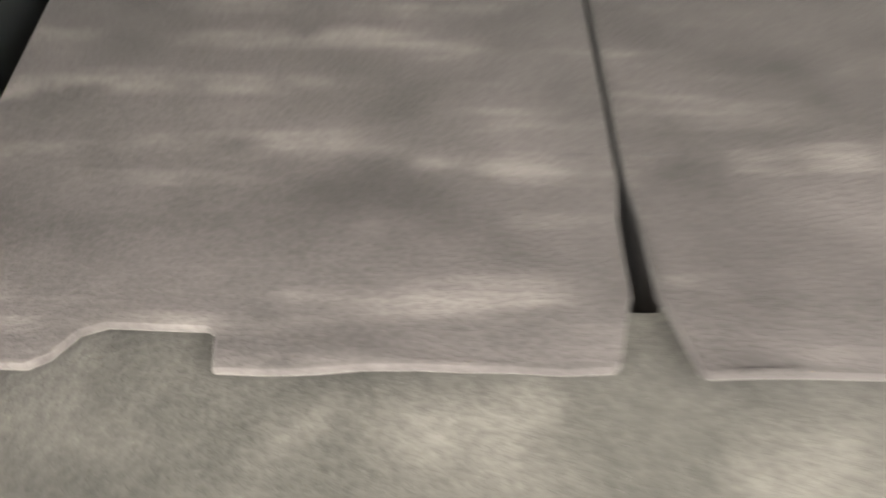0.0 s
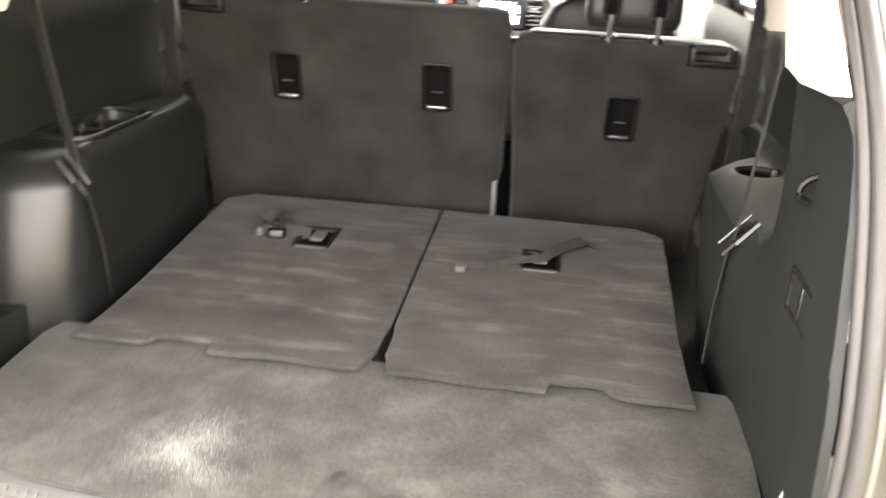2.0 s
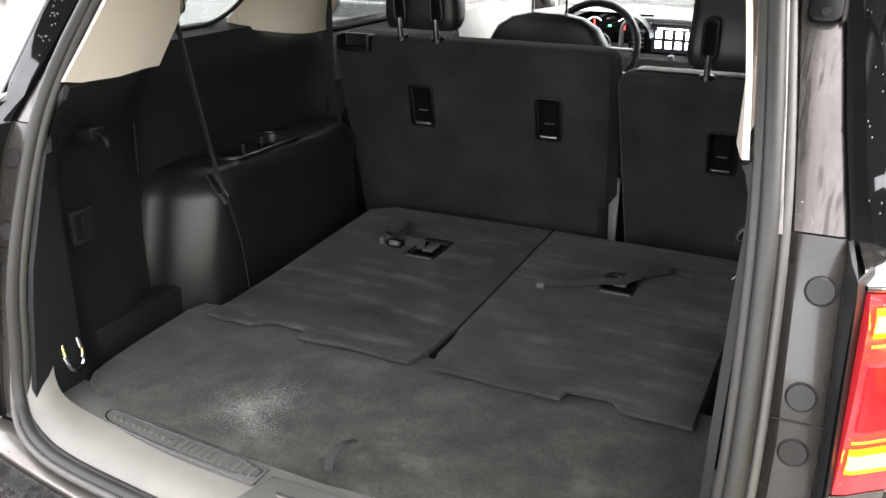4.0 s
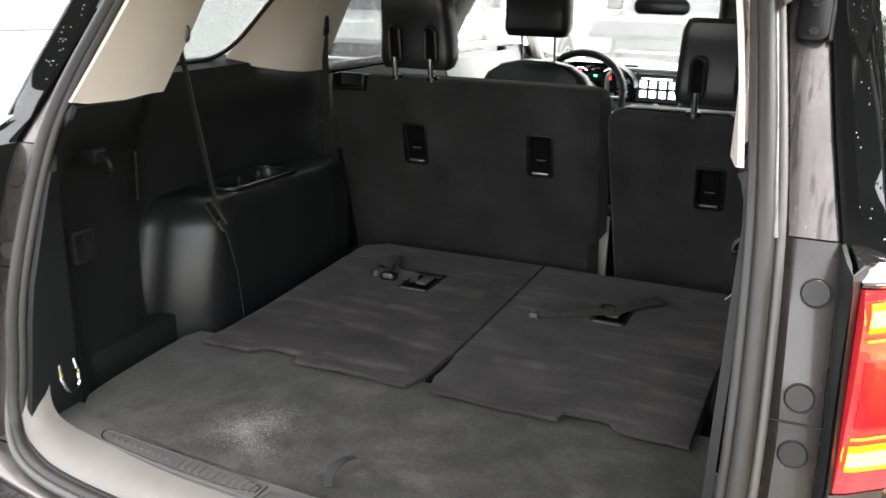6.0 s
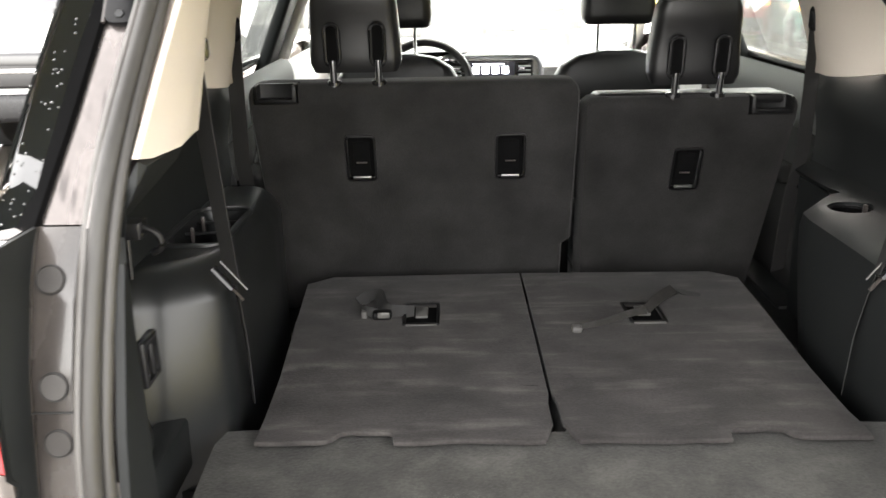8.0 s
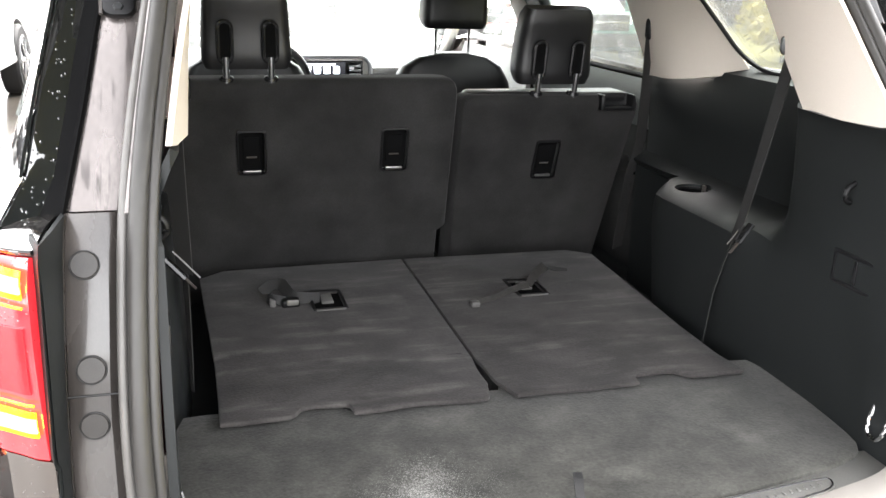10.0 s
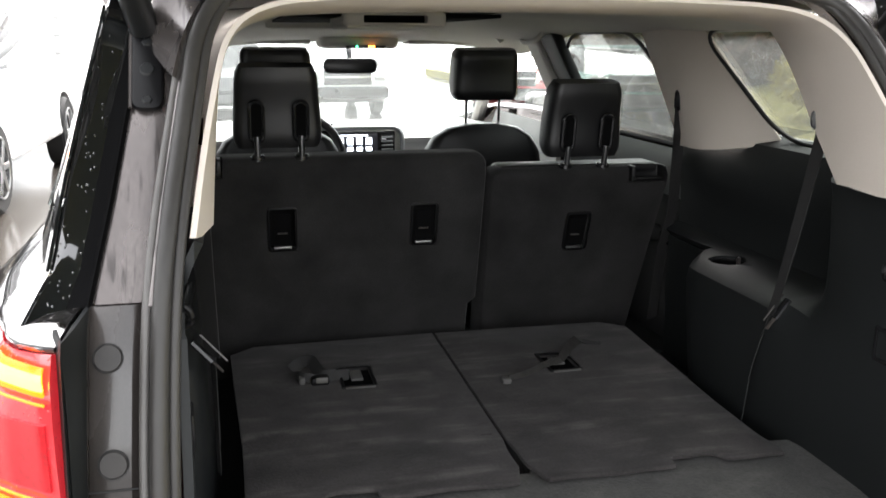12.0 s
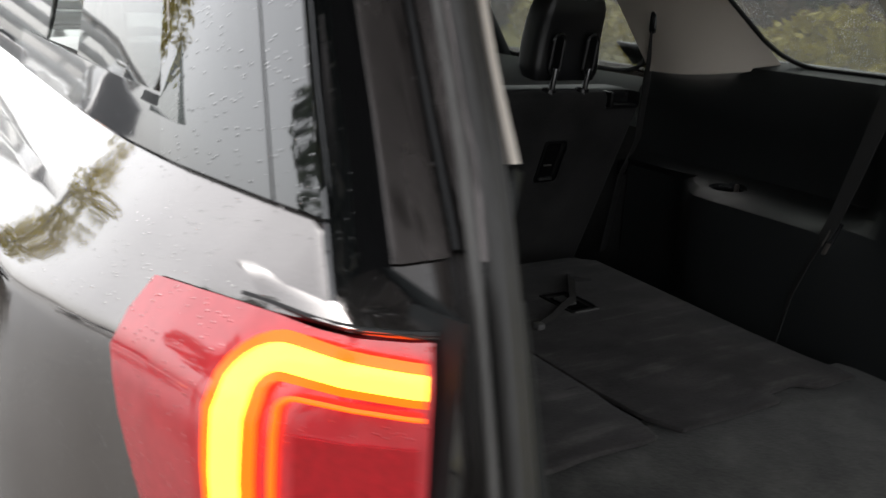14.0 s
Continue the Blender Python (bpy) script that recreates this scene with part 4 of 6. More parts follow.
def panel_edge(z):
    """The rear edge of the gloss pillar panel, or of the body below it."""
    if z < 1.287:
        y = -0.322 + 1.5 * max(z - 1.226, 0)
        return body_x(y, z), y
    y = -0.243 + 0.23 * (z - 1.287) / 0.33
    return body_x(y, 1.285) + 0.002 - 0.34 * (z - 1.287), y


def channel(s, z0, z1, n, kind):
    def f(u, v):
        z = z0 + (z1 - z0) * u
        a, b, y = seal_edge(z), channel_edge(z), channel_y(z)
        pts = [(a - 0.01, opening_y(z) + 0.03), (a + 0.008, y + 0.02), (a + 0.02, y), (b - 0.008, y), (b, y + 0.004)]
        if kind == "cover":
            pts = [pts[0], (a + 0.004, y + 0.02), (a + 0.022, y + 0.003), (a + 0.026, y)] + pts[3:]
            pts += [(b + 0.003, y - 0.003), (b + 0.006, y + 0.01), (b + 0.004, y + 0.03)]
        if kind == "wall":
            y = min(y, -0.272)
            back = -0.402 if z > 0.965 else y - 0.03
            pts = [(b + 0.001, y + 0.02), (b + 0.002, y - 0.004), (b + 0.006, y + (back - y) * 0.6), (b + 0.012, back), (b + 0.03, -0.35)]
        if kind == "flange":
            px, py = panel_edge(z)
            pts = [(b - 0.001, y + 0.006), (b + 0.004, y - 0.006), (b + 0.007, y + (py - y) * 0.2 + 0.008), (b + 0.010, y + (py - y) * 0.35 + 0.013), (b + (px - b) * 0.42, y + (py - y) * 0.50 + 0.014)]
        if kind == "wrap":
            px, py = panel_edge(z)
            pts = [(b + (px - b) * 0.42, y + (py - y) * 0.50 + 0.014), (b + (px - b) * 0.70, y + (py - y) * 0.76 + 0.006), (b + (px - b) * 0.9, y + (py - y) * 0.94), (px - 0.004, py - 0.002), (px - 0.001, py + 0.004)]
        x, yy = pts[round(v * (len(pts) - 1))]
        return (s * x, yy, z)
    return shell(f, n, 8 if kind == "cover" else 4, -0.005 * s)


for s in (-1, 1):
    part("side_panel", body_side(s), PAINT, car, "dark wet metallic body side", 50)
    part("pillar_channel", channel(s, 1.248, 1.70, 16, "channel"), CHANNEL_PAINT, car, "wet painted rain channel")
    part("pillar_flange", channel(s, 1.23, 1.66, 16, "flange"), MATTE, car, "black pillar flange")
    part("panel_edge_wrap", channel(s, 1.23, 1.66, 16, "wrap"), WET_GLASS, car, "wet glossy edge of the pillar panel")
    # Cover's side wall, split off so darker plastic can carry its shade.
    part("lamp_surround", channel(s, 0.70, 1.246, 26, "wall"), PLASTIC, car, "cover wall beside the tail lamp, its shade put into darker plastic")
    part("corner_filler", rbox((min(s * 0.699, s * 0.742), -0.342, 1.20), (max(s * 0.699, s * 0.742), -0.24, 1.228), 0.004), TRIM_BLACK, car, "dark plastic under the lamp shoulder")
    part("lower_corner", lamp_skin(s, 0.0, 0.62, 0.70, 0.967, -0.001), PAINT, car, "painted corner below the tail lamp")
    zs = [1.25 + 0.03 * i for i in range(13)]
    part("drip_groove", tube([(s * (seal_edge(z) + 0.009), channel_y(z) + 0.006, z) for z in zs], 0.0055, 8), SEAL_BLACK, car, "black groove between the seal and the channel")
    part("pinch_flange", tube([(s * (seal_edge(z) - 0.001), opening_y(z) + 0.004, z) for z in zs], 0.006, 8, flat=(0.004, 0.010), up=(1, 0, 0)), CHANNEL_PAINT, car, "bright painted flange beside the seal")
    cover = part("pillar_cover", channel(s, 0.70, 1.246, 24, "cover"), GREY_PLASTIC, car, "dark plastic cover with round caps")
    part("seam", tube([(s * (seal_edge(1.03) + 0.014), channel_y(1.03) - 0.001, 1.03), (s * (channel_edge(1.03) + 0.001), channel_y(1.03) - 0.001, 1.03)], 0.0014, 6), SEAL_BLACK, cover, "dark seam")
    for x, y, z in ((0.667, -0.298, 1.188), (0.666, -0.338, 1.063), (0.668, -0.346, 0.99)):
        cy = channel_y(z) - 0.0005
        n = Vector((0, -1, 0.42 if z > 1.1 else 0.24 if z > 1.02 else 0.14)).normalized()
        part("cap", disc((s * x, cy, z), n, 0.0170, 0.0022, 28, 0.0012), CAP_PLASTIC, cover, "dull round cap")
        q = Matrix.Translation((s * x, cy, z)) @ n.to_track_quat("Z", "Y").to_matrix().to_4x4()
        part("cap_ring", tube([q @ Vector((0.0178 * math.cos(2 * math.pi * i / 28), 0.0178 * math.sin(2 * math.pi * i / 28), 0.0006)) for i in range(28)], 0.0009, 6, loop=True), SEAL_BLACK, cover)

    hx = lambda y: s * (body_x(y, 1.04) + 0.026)
    part("door_handle", tube(smooth([(s * body_x(0.93, 1.04), 0.93, 1.04), (hx(0.95), 0.95, 1.042), (hx(1.04), 1.04, 1.044), (hx(1.12), 1.12, 1.046), (s * body_x(1.14, 1.05), 1.14, 1.047)], 2), 0.012, 10, flat=(0.015, 0.009), up=(1, 0, 0)), CHROME, car, "chrome rear door handle")

    # rear side glass and gloss pillar panel, seen from outside
    def outer(a, b, la, lb, high=0.33):
        def f(u, v):
            z = 1.287 + high * u
            y = (a + la * u) + ((b + lb * u) - (a + la * u)) * v
            return (s * (body_x(y, 1.285) + 0.002 - 0.34 * (z - 1.287)), y, z)
        return shell(f, 6, 8, 0.004 * s)
    part("pillar_panel", outer(-0.243, -0.176, 0.23, 0.235), WET_GLASS, car, "glossy black pillar panel")
    part("glass_border", outer(0.05, 1.0, 0.045, 0.06, 0.06), BLACK_GLOSS, car, "black lower border of the side glass")
    g = part("quarter_glass_edge", outer(-0.172, 0.05, 0.235, 0.25), WET_GLASS, car, "black border of the quarter window")

# roof and bonnet
def roof(u, v):
    y, x = 0.16 + 2.22 * u, 0.70 * (2 * v - 1)
    return (x, y, 1.695 - 0.06 * abs(x / 0.70) ** 3 - 0.09 * ease(y, 1.6, 2.4))


part("roof", shell(roof, 20, 16, -0.012), PAINT, car)


HEAD_IN = [(0, 0.0, 1.676), (0.30, -0.002, 1.674), (0.47, -0.008, 1.667), (0.525, -0.03, 1.64), (0.56, -0.075, 1.585), (0.575, -0.13, 1.52)]
HEAD_OUT = [(0, -0.004, 1.726), (0.30, -0.006, 1.724), (0.49, -0.012, 1.712), (0.575, -0.014, 1.682), (0.606, -0.006, 1.628), (0.612, -0.024, 1.56)]
head_in, head_out = whole(HEAD_IN[::-1]), whole(HEAD_OUT[::-1])


def header(u, v):
    i = round(u * (len(head_in) - 1))
    p = head_in[i].lerp(head_out[i], v)
    return p + Vector((0, 0.008, -0.004)) * math.sin(math.pi * v)


def header_ledge(u, v):
    p = head_out[round(u * (len(head_out) - 1))]
    return p.lerp(Vector((p.x * 1.02, max(p.y + 0.09, channel_y(p.z)), p.z + 0.006)), v)


part("header_ledge", shell(header_ledge, len(head_out) - 1, 3, 0.006), PAINT, car, "painted ledge behind the roof edge")
part("roof_header", shell(header, len(head_in) - 1, 6, 0.006), CHANNEL_PAINT, car, "painted roof edge above the opening")


def bonnet(u, v):
    y, x = 3.15 + 1.0 * u, 0.82 * (2 * v - 1)
    return (x, y, 1.14 - 0.12 * u - 0.05 * abs(x / 0.82) ** 4 - 0.25 * max(u - 0.85, 0))


part("bonnet", shell(bonnet, 10, 12, -0.01), PAINT, car)

# ---- tail lamps ----
def bracket(s, half, out, inset=0.0):
    """A band bent round two corners on the lamp's face."""
    reach, top, low, r = 0.134 - inset, 1.196 - inset, 1.022 + inset, 0.026 - inset * 0.6
    path = [(0.014 + (reach - r - 0.014) * i / 6, top, 0, 1) for i in range(6)]
    path += [(reach - r + r * math.sin(a), top - r + r * math.cos(a), math.sin(a), math.cos(a)) for a in [math.pi / 2 * i / 6 for i in range(7)]]
    path += [(reach, top - r + (low + r - top + r) * i / 5, 1, 0) for i in range(1, 5)]
    path += [(reach - r + r * math.cos(a), low + r - r * math.sin(a), math.cos(a), -math.sin(a)) for a in [math.pi / 2 * i / 6 for i in range(7)]]
    path += [(reach - r - (reach - r - 0.014) * i / 6, low, 0, -1) for i in range(1, 7)]

    def f(u, v):
        q, z, nq, nz = path[round(u * (len(path) - 1))]
        w = half * (2 * v - 1)
        q, z = q + nq * w, z + nz * w
        x, y = lamp_point(q / 0.27, z, out + 0.0012 * math.cos(math.pi * (v - 0.5)))
        return (s * x, y, z + 0.010 * (q / 0.134) * (z - 1.022) / 0.165)
    return shell(f, len(path) - 1, 4, 0.003 * s)


for s in (-1, 1):
    lamp = part("tail_lamp", lamp_skin(s, 0.02, 1.0, 0.972, 1.2265, 0.002, 40), LAMP_RED, car, "lit red tail lamp with an amber bracket-shaped bar")
    part("light_edge", bracket(s, 0.0170, 0.0075), LAMP_ORANGE, lamp, "glowing orange edge of the light bar")
    part("light_bar", bracket(s, 0.0095, 0.0095), LAMP_AMBER, lamp, "glowing amber bracket-shaped bar")
    part("light_groove", bracket(s, 0.002, 0.007, 0.0265), LAMP_ORANGE, lamp, "thin orange line inside the bar")
    part("inner_lens", lamp_skin(s, 0.07, 0.36, 1.062, 1.145, 0.0055, thick=0.003, nv=3, nu=12), LAMP_DEEP, lamp, "deeper red inner lens")
    def shoulder(u, v):
        k = 0.6 * u
        z = 1.2325 - 0.018 * k * k
        x, y = lamp_point(k, z, 0.004)
        inner = Vector((0.697 + 0.10 * u, -0.255 + 0.06 * u, 1.245))
        p = Vector((x, y, z)).lerp(inner, v)
        return (s * p.x, p.y, p.z + 0.004 * math.sin(math.pi * v))
    part("lamp_shoulder", shell(shoulder, 10, 5, 0.004 * s), PAINT, car, "painted shoulder above the tail lamp")
    part("lamp_gap", tube([Vector((s * (lamp_point(k / 12, 1.232 - 0.018 * (k / 12) ** 2, 0.001)[0]), lamp_point(k / 12, 1.232 - 0.018 * (k / 12) ** 2, 0.001)[1], 1.2315 - 0.018 * (k / 12) ** 2)) for k in range(9)], 0.0030, 6), SEAL_BLACK, lamp, "black gap above the lens")

# ---- bumper and sill ----
part("bumper", rbox((-0.80, -0.76, 0.36), (0.80, -0.537, 0.705), 0.02, 4), FRAME_PAINT, car)
front = [(0, -0.446), (0.09, -0.445), (0.255, -0.435), (0.44, -0.398), (0.54, -0.382), (0.578, -0.36)]
sill_plan = front + [(0.578, -0.30), (-0.578, -0.30)] + [(-x, y) for x, y in front[::-1][:-1]]
sill = tagged(solid("sill", slab(sill_plan, 0.70, 0.763, 0.003), SCUFF), "grey plastic loading sill", "sill", kind="structure")
LIP_IN = [(0, -0.443, 0.7645), (0.09, -0.442, 0.7645), (0.255, -0.432, 0.7645), (0.44, -0.395, 0.7645), (0.535, -0.378, 0.768), (0.566, -0.372, 0.790), (0.573, -0.366, 0.84), (0.576, -0.356, 0.95)]
LIP_OUT = [(0, -0.524, 0.738), (0.09, -0.521, 0.738), (0.255, -0.503, 0.738), (0.44, -0.482, 0.738), (0.56, -0.438, 0.750), (0.592, -0.416, 0.790), (0.598, -0.408, 0.84), (0.601, -0.394, 0.95)]


def both_sides(half):
    pts = smooth(half, 2)
    return [Vector((-p.x, p.y, p.z)) for p in pts[::-1][:-1]] + pts


lip_in, lip_out = both_sides(LIP_IN), both_sides(LIP_OUT)


def sill_lip(u, v):
    i = round(u * (len(lip_in) - 1))
    p = lip_in[i].lerp(lip_out[i], v)
    return p + Vector((-0.25 * p.x * 0.03, -0.004, 0.007)) * math.sin(math.pi * v)


part("sill_lip", shell(sill_lip, len(lip_in) - 1, 6, -0.004), SILL_PLASTIC, sill, "smooth pale lip beside the rubber seal")



# ---- straps and slots on the folded seat backs ----
def webbing(name, path, width, across, label, category="strap", group=""):
    return solid(name, ribbon(smooth(path, 2), width, 0.0022, across), WEBBING, label, category, group)


for x0, x1, y0, y1 in (SLOTS[-1], SLOTS[1]):
    t = thing("strap_slot", "black plastic strap slot set in the folded seat back", "slot", ((x0 + x1) / 2, y0, PANEL_Z + 0.001), "strap slots")
    b = cut(rbox((x0, y0, PANEL_Z + 0.0005), (x1, y1, PANEL_Z + 0.004), 0.0015), rbox((x0 + 0.007, y0 + 0.009, PANEL_Z - 0.02), (x1 - 0.007, y1 - 0.009, PANEL_Z + 0.05), 0))
    part("frame", b, TRIM_BLACK, t)
    # Shallow sheet; its near-black colour stands for the slot's dark depth.
    part("well", rbox((x0 + 0.0065, y0 + 0.0085, PANEL_Z - 0.0066), (x1 - 0.0065, y1 - 0.0085, PANEL_Z - 0.005), 0), MATTE, t, "near-black well")
    part("tongue", rbox((x0 + 0.027, y0 + 0.05, PANEL_Z - 0.004), (x1 - 0.027, y1 - 0.02, PANEL_Z + 0.003), 0.003), TAB_GREY, t, "worn grey tongue")
    part("lip", rbox((x0 + 0.008, y0 - 0.006, PANEL_Z + 0.001), (x1 - 0.006, y0 + 0.001, PANEL_Z + 0.005), 0.0015), TAB_GREY, t, "worn grey lip")

strap = thing("pull_strap", "frayed grey webbing pull strap lying across the seat back", "strap", (0.23, 0.54, PANEL_Z))
part("webbing", ribbon(smooth([(0.262, 0.545, 0.792), (0.285, 0.575, 0.799), (0.315, 0.615, 0.802), (0.352, 0.658, 0.799)], 2), (0.020, 0.027), 0.003, (-0.6, 0.5, 0.55)), STRAP_GREY, strap)
# Dark tapering ribbon stands in for the shadow beyond the strap.
part("strap_shadow", ribbon(smooth([(0.352, 0.658, 0.798), (0.365, 0.668, 0.791), (0.385, 0.662, 0.787), (0.415, 0.650, 0.785)], 2), (0.024, 0.007), 0.003, (-0.6, 0.6, 0.3)), WEBBING, strap, "shadow beyond the strap, shaped as a dark ribbon")
part("twisted_end", ribbon(smooth([(0.262, 0.545, 0.792), (0.228, 0.527, 0.795), (0.19, 0.506, 0.792), (0.15, 0.481, 0.790), (0.118, 0.467, 0.791), (0.094, 0.456, 0.790)], 2), (0.018, 0.011), 0.004, (-0.3, 0.45, 0.85)), STRAP_GREY, strap, "twisted thin end of the webbing")
# Tab is paler than the webbing: the strap end's highlight as colour.
part("end_tab", rbox((0.080, 0.442, 0.7815), (0.102, 0.466, 0.796), 0.005), TAB_GREY, strap, "strap end tab, its small highlight put into a paler colour")
strap = thing("pull_strap", "dark webbing strap looped through a small worn buckle", "strap", (-0.34, 0.57, PANEL_Z))
part("webbing", ribbon(smooth([(-0.40, 0.636, 0.785), (-0.378, 0.648, 0.800), (-0.352, 0.640, 0.806), (-0.345, 0.60, 0.803), (-0.335, 0.56, 0.797), (-0.30, 0.555, 0.793), (-0.268, 0.57, 0.787)], 2), 0.03, 0.003, (0.5, 0.5, 0.7)), WEBBING, strap)
part("loop", ribbon(smooth([(-0.385, 0.60, 0.785), (-0.392, 0.57, 0.796), (-0.375, 0.545, 0.801), (-0.352, 0.548, 0.793)], 2), 0.022, 0.003, (0.2, 0.3, 0.9)), WEBBING, strap)
part("buckle", rbox((-0.362, 0.528, 0.7815), (-0.318, 0.556, 0.802), 0.007, 3), TRIM_BLACK, strap, "black plastic buckle")
# Glints on the black buckle, made as a bar of paler colour.
part("buckle_bar", rbox((-0.350, 0.523, 0.790), (-0.322, 0.531, 0.804), 0.003, 2), SCUFF, strap, "paler bar that carries the buckle's glints")
part("keeper", rbox((-0.388, 0.540, 0.7815), (-0.374, 0.566, 0.800), 0.004, 2), TAB_GREY, strap, "worn grey keeper")
webbing("floor_loop", [(0.008, -0.365, 0.7735), (0.004, -0.355, 0.79), (0.012, -0.33, 0.803), (0.023, -0.302, 0.797)], 0.015, (1, 0.2, 0), "small dark fabric pull loop of the floor lid")

# ---- third-row and second-row seat belts ----
for s in (-1, 1):
    t = thing("rear_seat_belt", "dark seat belt hanging from the rear pillar", "seat belt", (s * 0.565, 0.17, 0.66), "third-row seat belts")
    part("belt", ribbon([(s * 0.566, 0.036, 1.43), (s * 0.566, 0.06, 1.33), (s * 0.565, 0.095, 1.18), (s * 0.563, 0.125, 1.06), (s * 0.562, 0.14, 1.02)], (0.046, 0.026) if s > 0 else (0.046, 0.032), 0.002, (0.16, 0.98, 0.0) if s > 0 else (-0.8, 0.6, 0.0)), WEBBING, t)
    part("lower_belt", ribbon([(s * 0.562, 0.14, 1.02), (s * 0.562, 0.16, 0.97), (s * 0.563, 0.19, 0.88), (s * 0.565, 0.21, 0.75)], (0.02, 0.012), 0.002, (s * 0.5, 0.85, 0.0)), WEBBING, t)
    part("guide", slab(round_rect(0.055, 0.04, 0.012), -0.008, 0.008, 0.004, 2, pose(s * 0.566, 0.034, 1.432, 90, 0, s * -25)), GLOSS_PLASTIC, t)
    a, b, up = Vector((s * 0.595, 0.13, 1.052)), Vector((s * 0.535, 0.12, 0.985)), Vector((-s * 0.010, 0, 0.009))
    tong = part("tongue", tube([a, a.lerp(b, 0.55)], 0.007, 8, flat=(0.009, 0.006)), GLOSS_PLASTIC, t, "black buckle tongue")
    part("blade", tube([a.lerp(b, 0.5), a.lerp(b, 0.85)], 0.003, 6, flat=(0.005, 0.0015)), GREY_PLASTIC, tong, "dull metal buckle blade")
    part("bar", tube([a + up * 1.4, b.lerp(a, 0.25) + up * 1.4], 0.0018, 6), GREY_PLASTIC, tong, "thin grey edge bar")
    t = thing("second_row_belt", "dark seat belt on the pillar beside the second row", "seat belt", (s * 0.73, 0.9, 0.66), "second-row seat belts")
    part("belt", ribbon([(s * 0.690, 0.812, 1.41), (s * 0.693, 0.818, 1.25), (s * 0.697, 0.83, 1.1), (s * 0.70, 0.88, 0.99), (s * 0.70, 0.92, 0.75)], 0.046, 0.002, (0.9, s * 0.42, 0)), WEBBING, t)
    part("guide", slab(round_rect(0.05, 0.06, 0.015), -0.01, 0.01, 0.005, 2, pose(s * 0.692, 0.812, 1.415, 90, 0, s * 30)), GLOSS_PLASTIC, t)
    part("tongue", rbox((s * 0.715 - 0.018, 0.885, 0.985), (s * 0.715 + 0.018, 0.90, 1.03), 0.005), GLOSS_PLASTIC, t)
    part("blade", rbox((s * 0.70 - 0.01, 0.888, 0.955), (s * 0.70 + 0.01, 0.892, 0.99), 0.001), CHROME, t, "chrome buckle blade")
    # rear door inside
    d = thing("rear_door", "grey and black rear door with its inner panel", "car door", (s * 0.76, 1.3, 0.66), "rear doors")
    part("inner_panel", shell(lambda u, v: (s * (0.765 - 0.045 * math.sin(math.pi * v) ** 0.5), 0.88 + 0.92 * u, 0.66 + 0.46 * v), 6, 10, -0.02 * s), DOOR_TRIM, d)
    part("upper_trim", shell(lambda u, v: (s * (0.762 - 0.038 * math.sin(math.pi * min(v * 0.9 + 0.05, 1)) ** 0.6 + 0.02 * max(v - 0.8, 0)), 0.88 + 0.92 * u, 1.122 + 0.14 * v), 6, 10, -0.02 * s), PALE_DOOR, d, "pale grey moulded sill under the window")
    part("arm_rest", rbox((s * 0.72 - 0.03, 0.95, 0.98), (s * 0.72 + 0.03, 1.6, 1.03), 0.015, 3), DOOR_TRIM, d)
    part("pull", tube(smooth([(s * 0.70, 1.0, 1.05), (s * 0.685, 1.03, 1.12), (s * 0.69, 1.12, 1.16)], 2), 0.012, 8), CHROME, d, "bright grab handle")
    part("sill_plate", rbox((s * 0.74 - 0.05, 0.86, 0.64), (s * 0.74 + 0.05, 1.75, 0.67), 0.008), PLASTIC, d)
    # door pillar, front door and windscreen pillar
    side = "right" if s > 0 else "left"
    lean = lambda z: 1.72 + 0.45 * max(z - 1.40, -0.25)
    solid("pillar_%s" % side, loft([[Vector((s * (glass_x(z) - 0.03 + a), lean(z) + b, z)) for a, b in round_rect(0.045, 0.17, 0.018)] for z in (0.66, 0.9, 1.15, 1.3, 1.4, 1.5, 1.58, 1.63)]), PLASTIC, "black door pillar", "pillar", kind="structure")
    solid("pillar_trim_%s" % side, loft([[Vector((s * (glass_x(z) - 0.045 + a), lean(z) + 0.155 + b, z)) for a, b in round_rect(0.05, 0.14, 0.022)] for z in (0.9, 1.15, 1.3, 1.4, 1.5, 1.58, 1.63)]), LINER, "pale grey trim of the door pillar", "pillar trim", kind="structure")
    d = thing("front_door", "grey front door with its inner panel", "car door", (s * 0.77, 2.3, 0.66), "front doors")
    part("inner_panel", shell(lambda u, v: (s * (0.775 - 0.04 * math.sin(math.pi * v) ** 0.5), 1.90 + 0.95 * u, 0.66 + 0.57 * v), 6, 8, -0.02 * s), DASH, d)
    solid("screen_pillar_%s" % ("right" if s > 0 else "left"), tube([(s * 0.635, 2.28, 1.60), (s * 0.68, 2.60, 1.44), (s * 0.73, 2.95, 1.27), (s * 0.76, 3.15, 1.15)], 0.035, 10), LINER, "pale windscreen pillar", "pillar", kind="structure")
    m = thing("door_mirror", "dark door mirror with a pale glass", "mirror", (s * 0.9, 2.72, 1.2), "door mirrors")
    part("housing", rbox((min(s * 0.90, s * 1.10), 2.70, 1.18), (max(s * 0.90, s * 1.10), 2.80, 1.32), 0.035, 4), PAINT, m)
    part("mirror_glass", slab(round_rect(0.17, 0.115, 0.03), 0, 0.004, 0.001, 1, pose(s * 1.0, 2.699, 1.25, 97)), CHROME, m)
    part("arm", tube([(s * 0.80, 2.76, 1.20), (s * 0.93, 2.75, 1.22)], 0.025, 8), PAINT, m)
    # tie-down ring
    y, z, x = -0.322, 0.825, 0.583
    t = thing("tie_down_ring", "bright metal tie-down loop in a round socket", "tie-down", (s * x, y, z - 0.03), "tie-down rings")
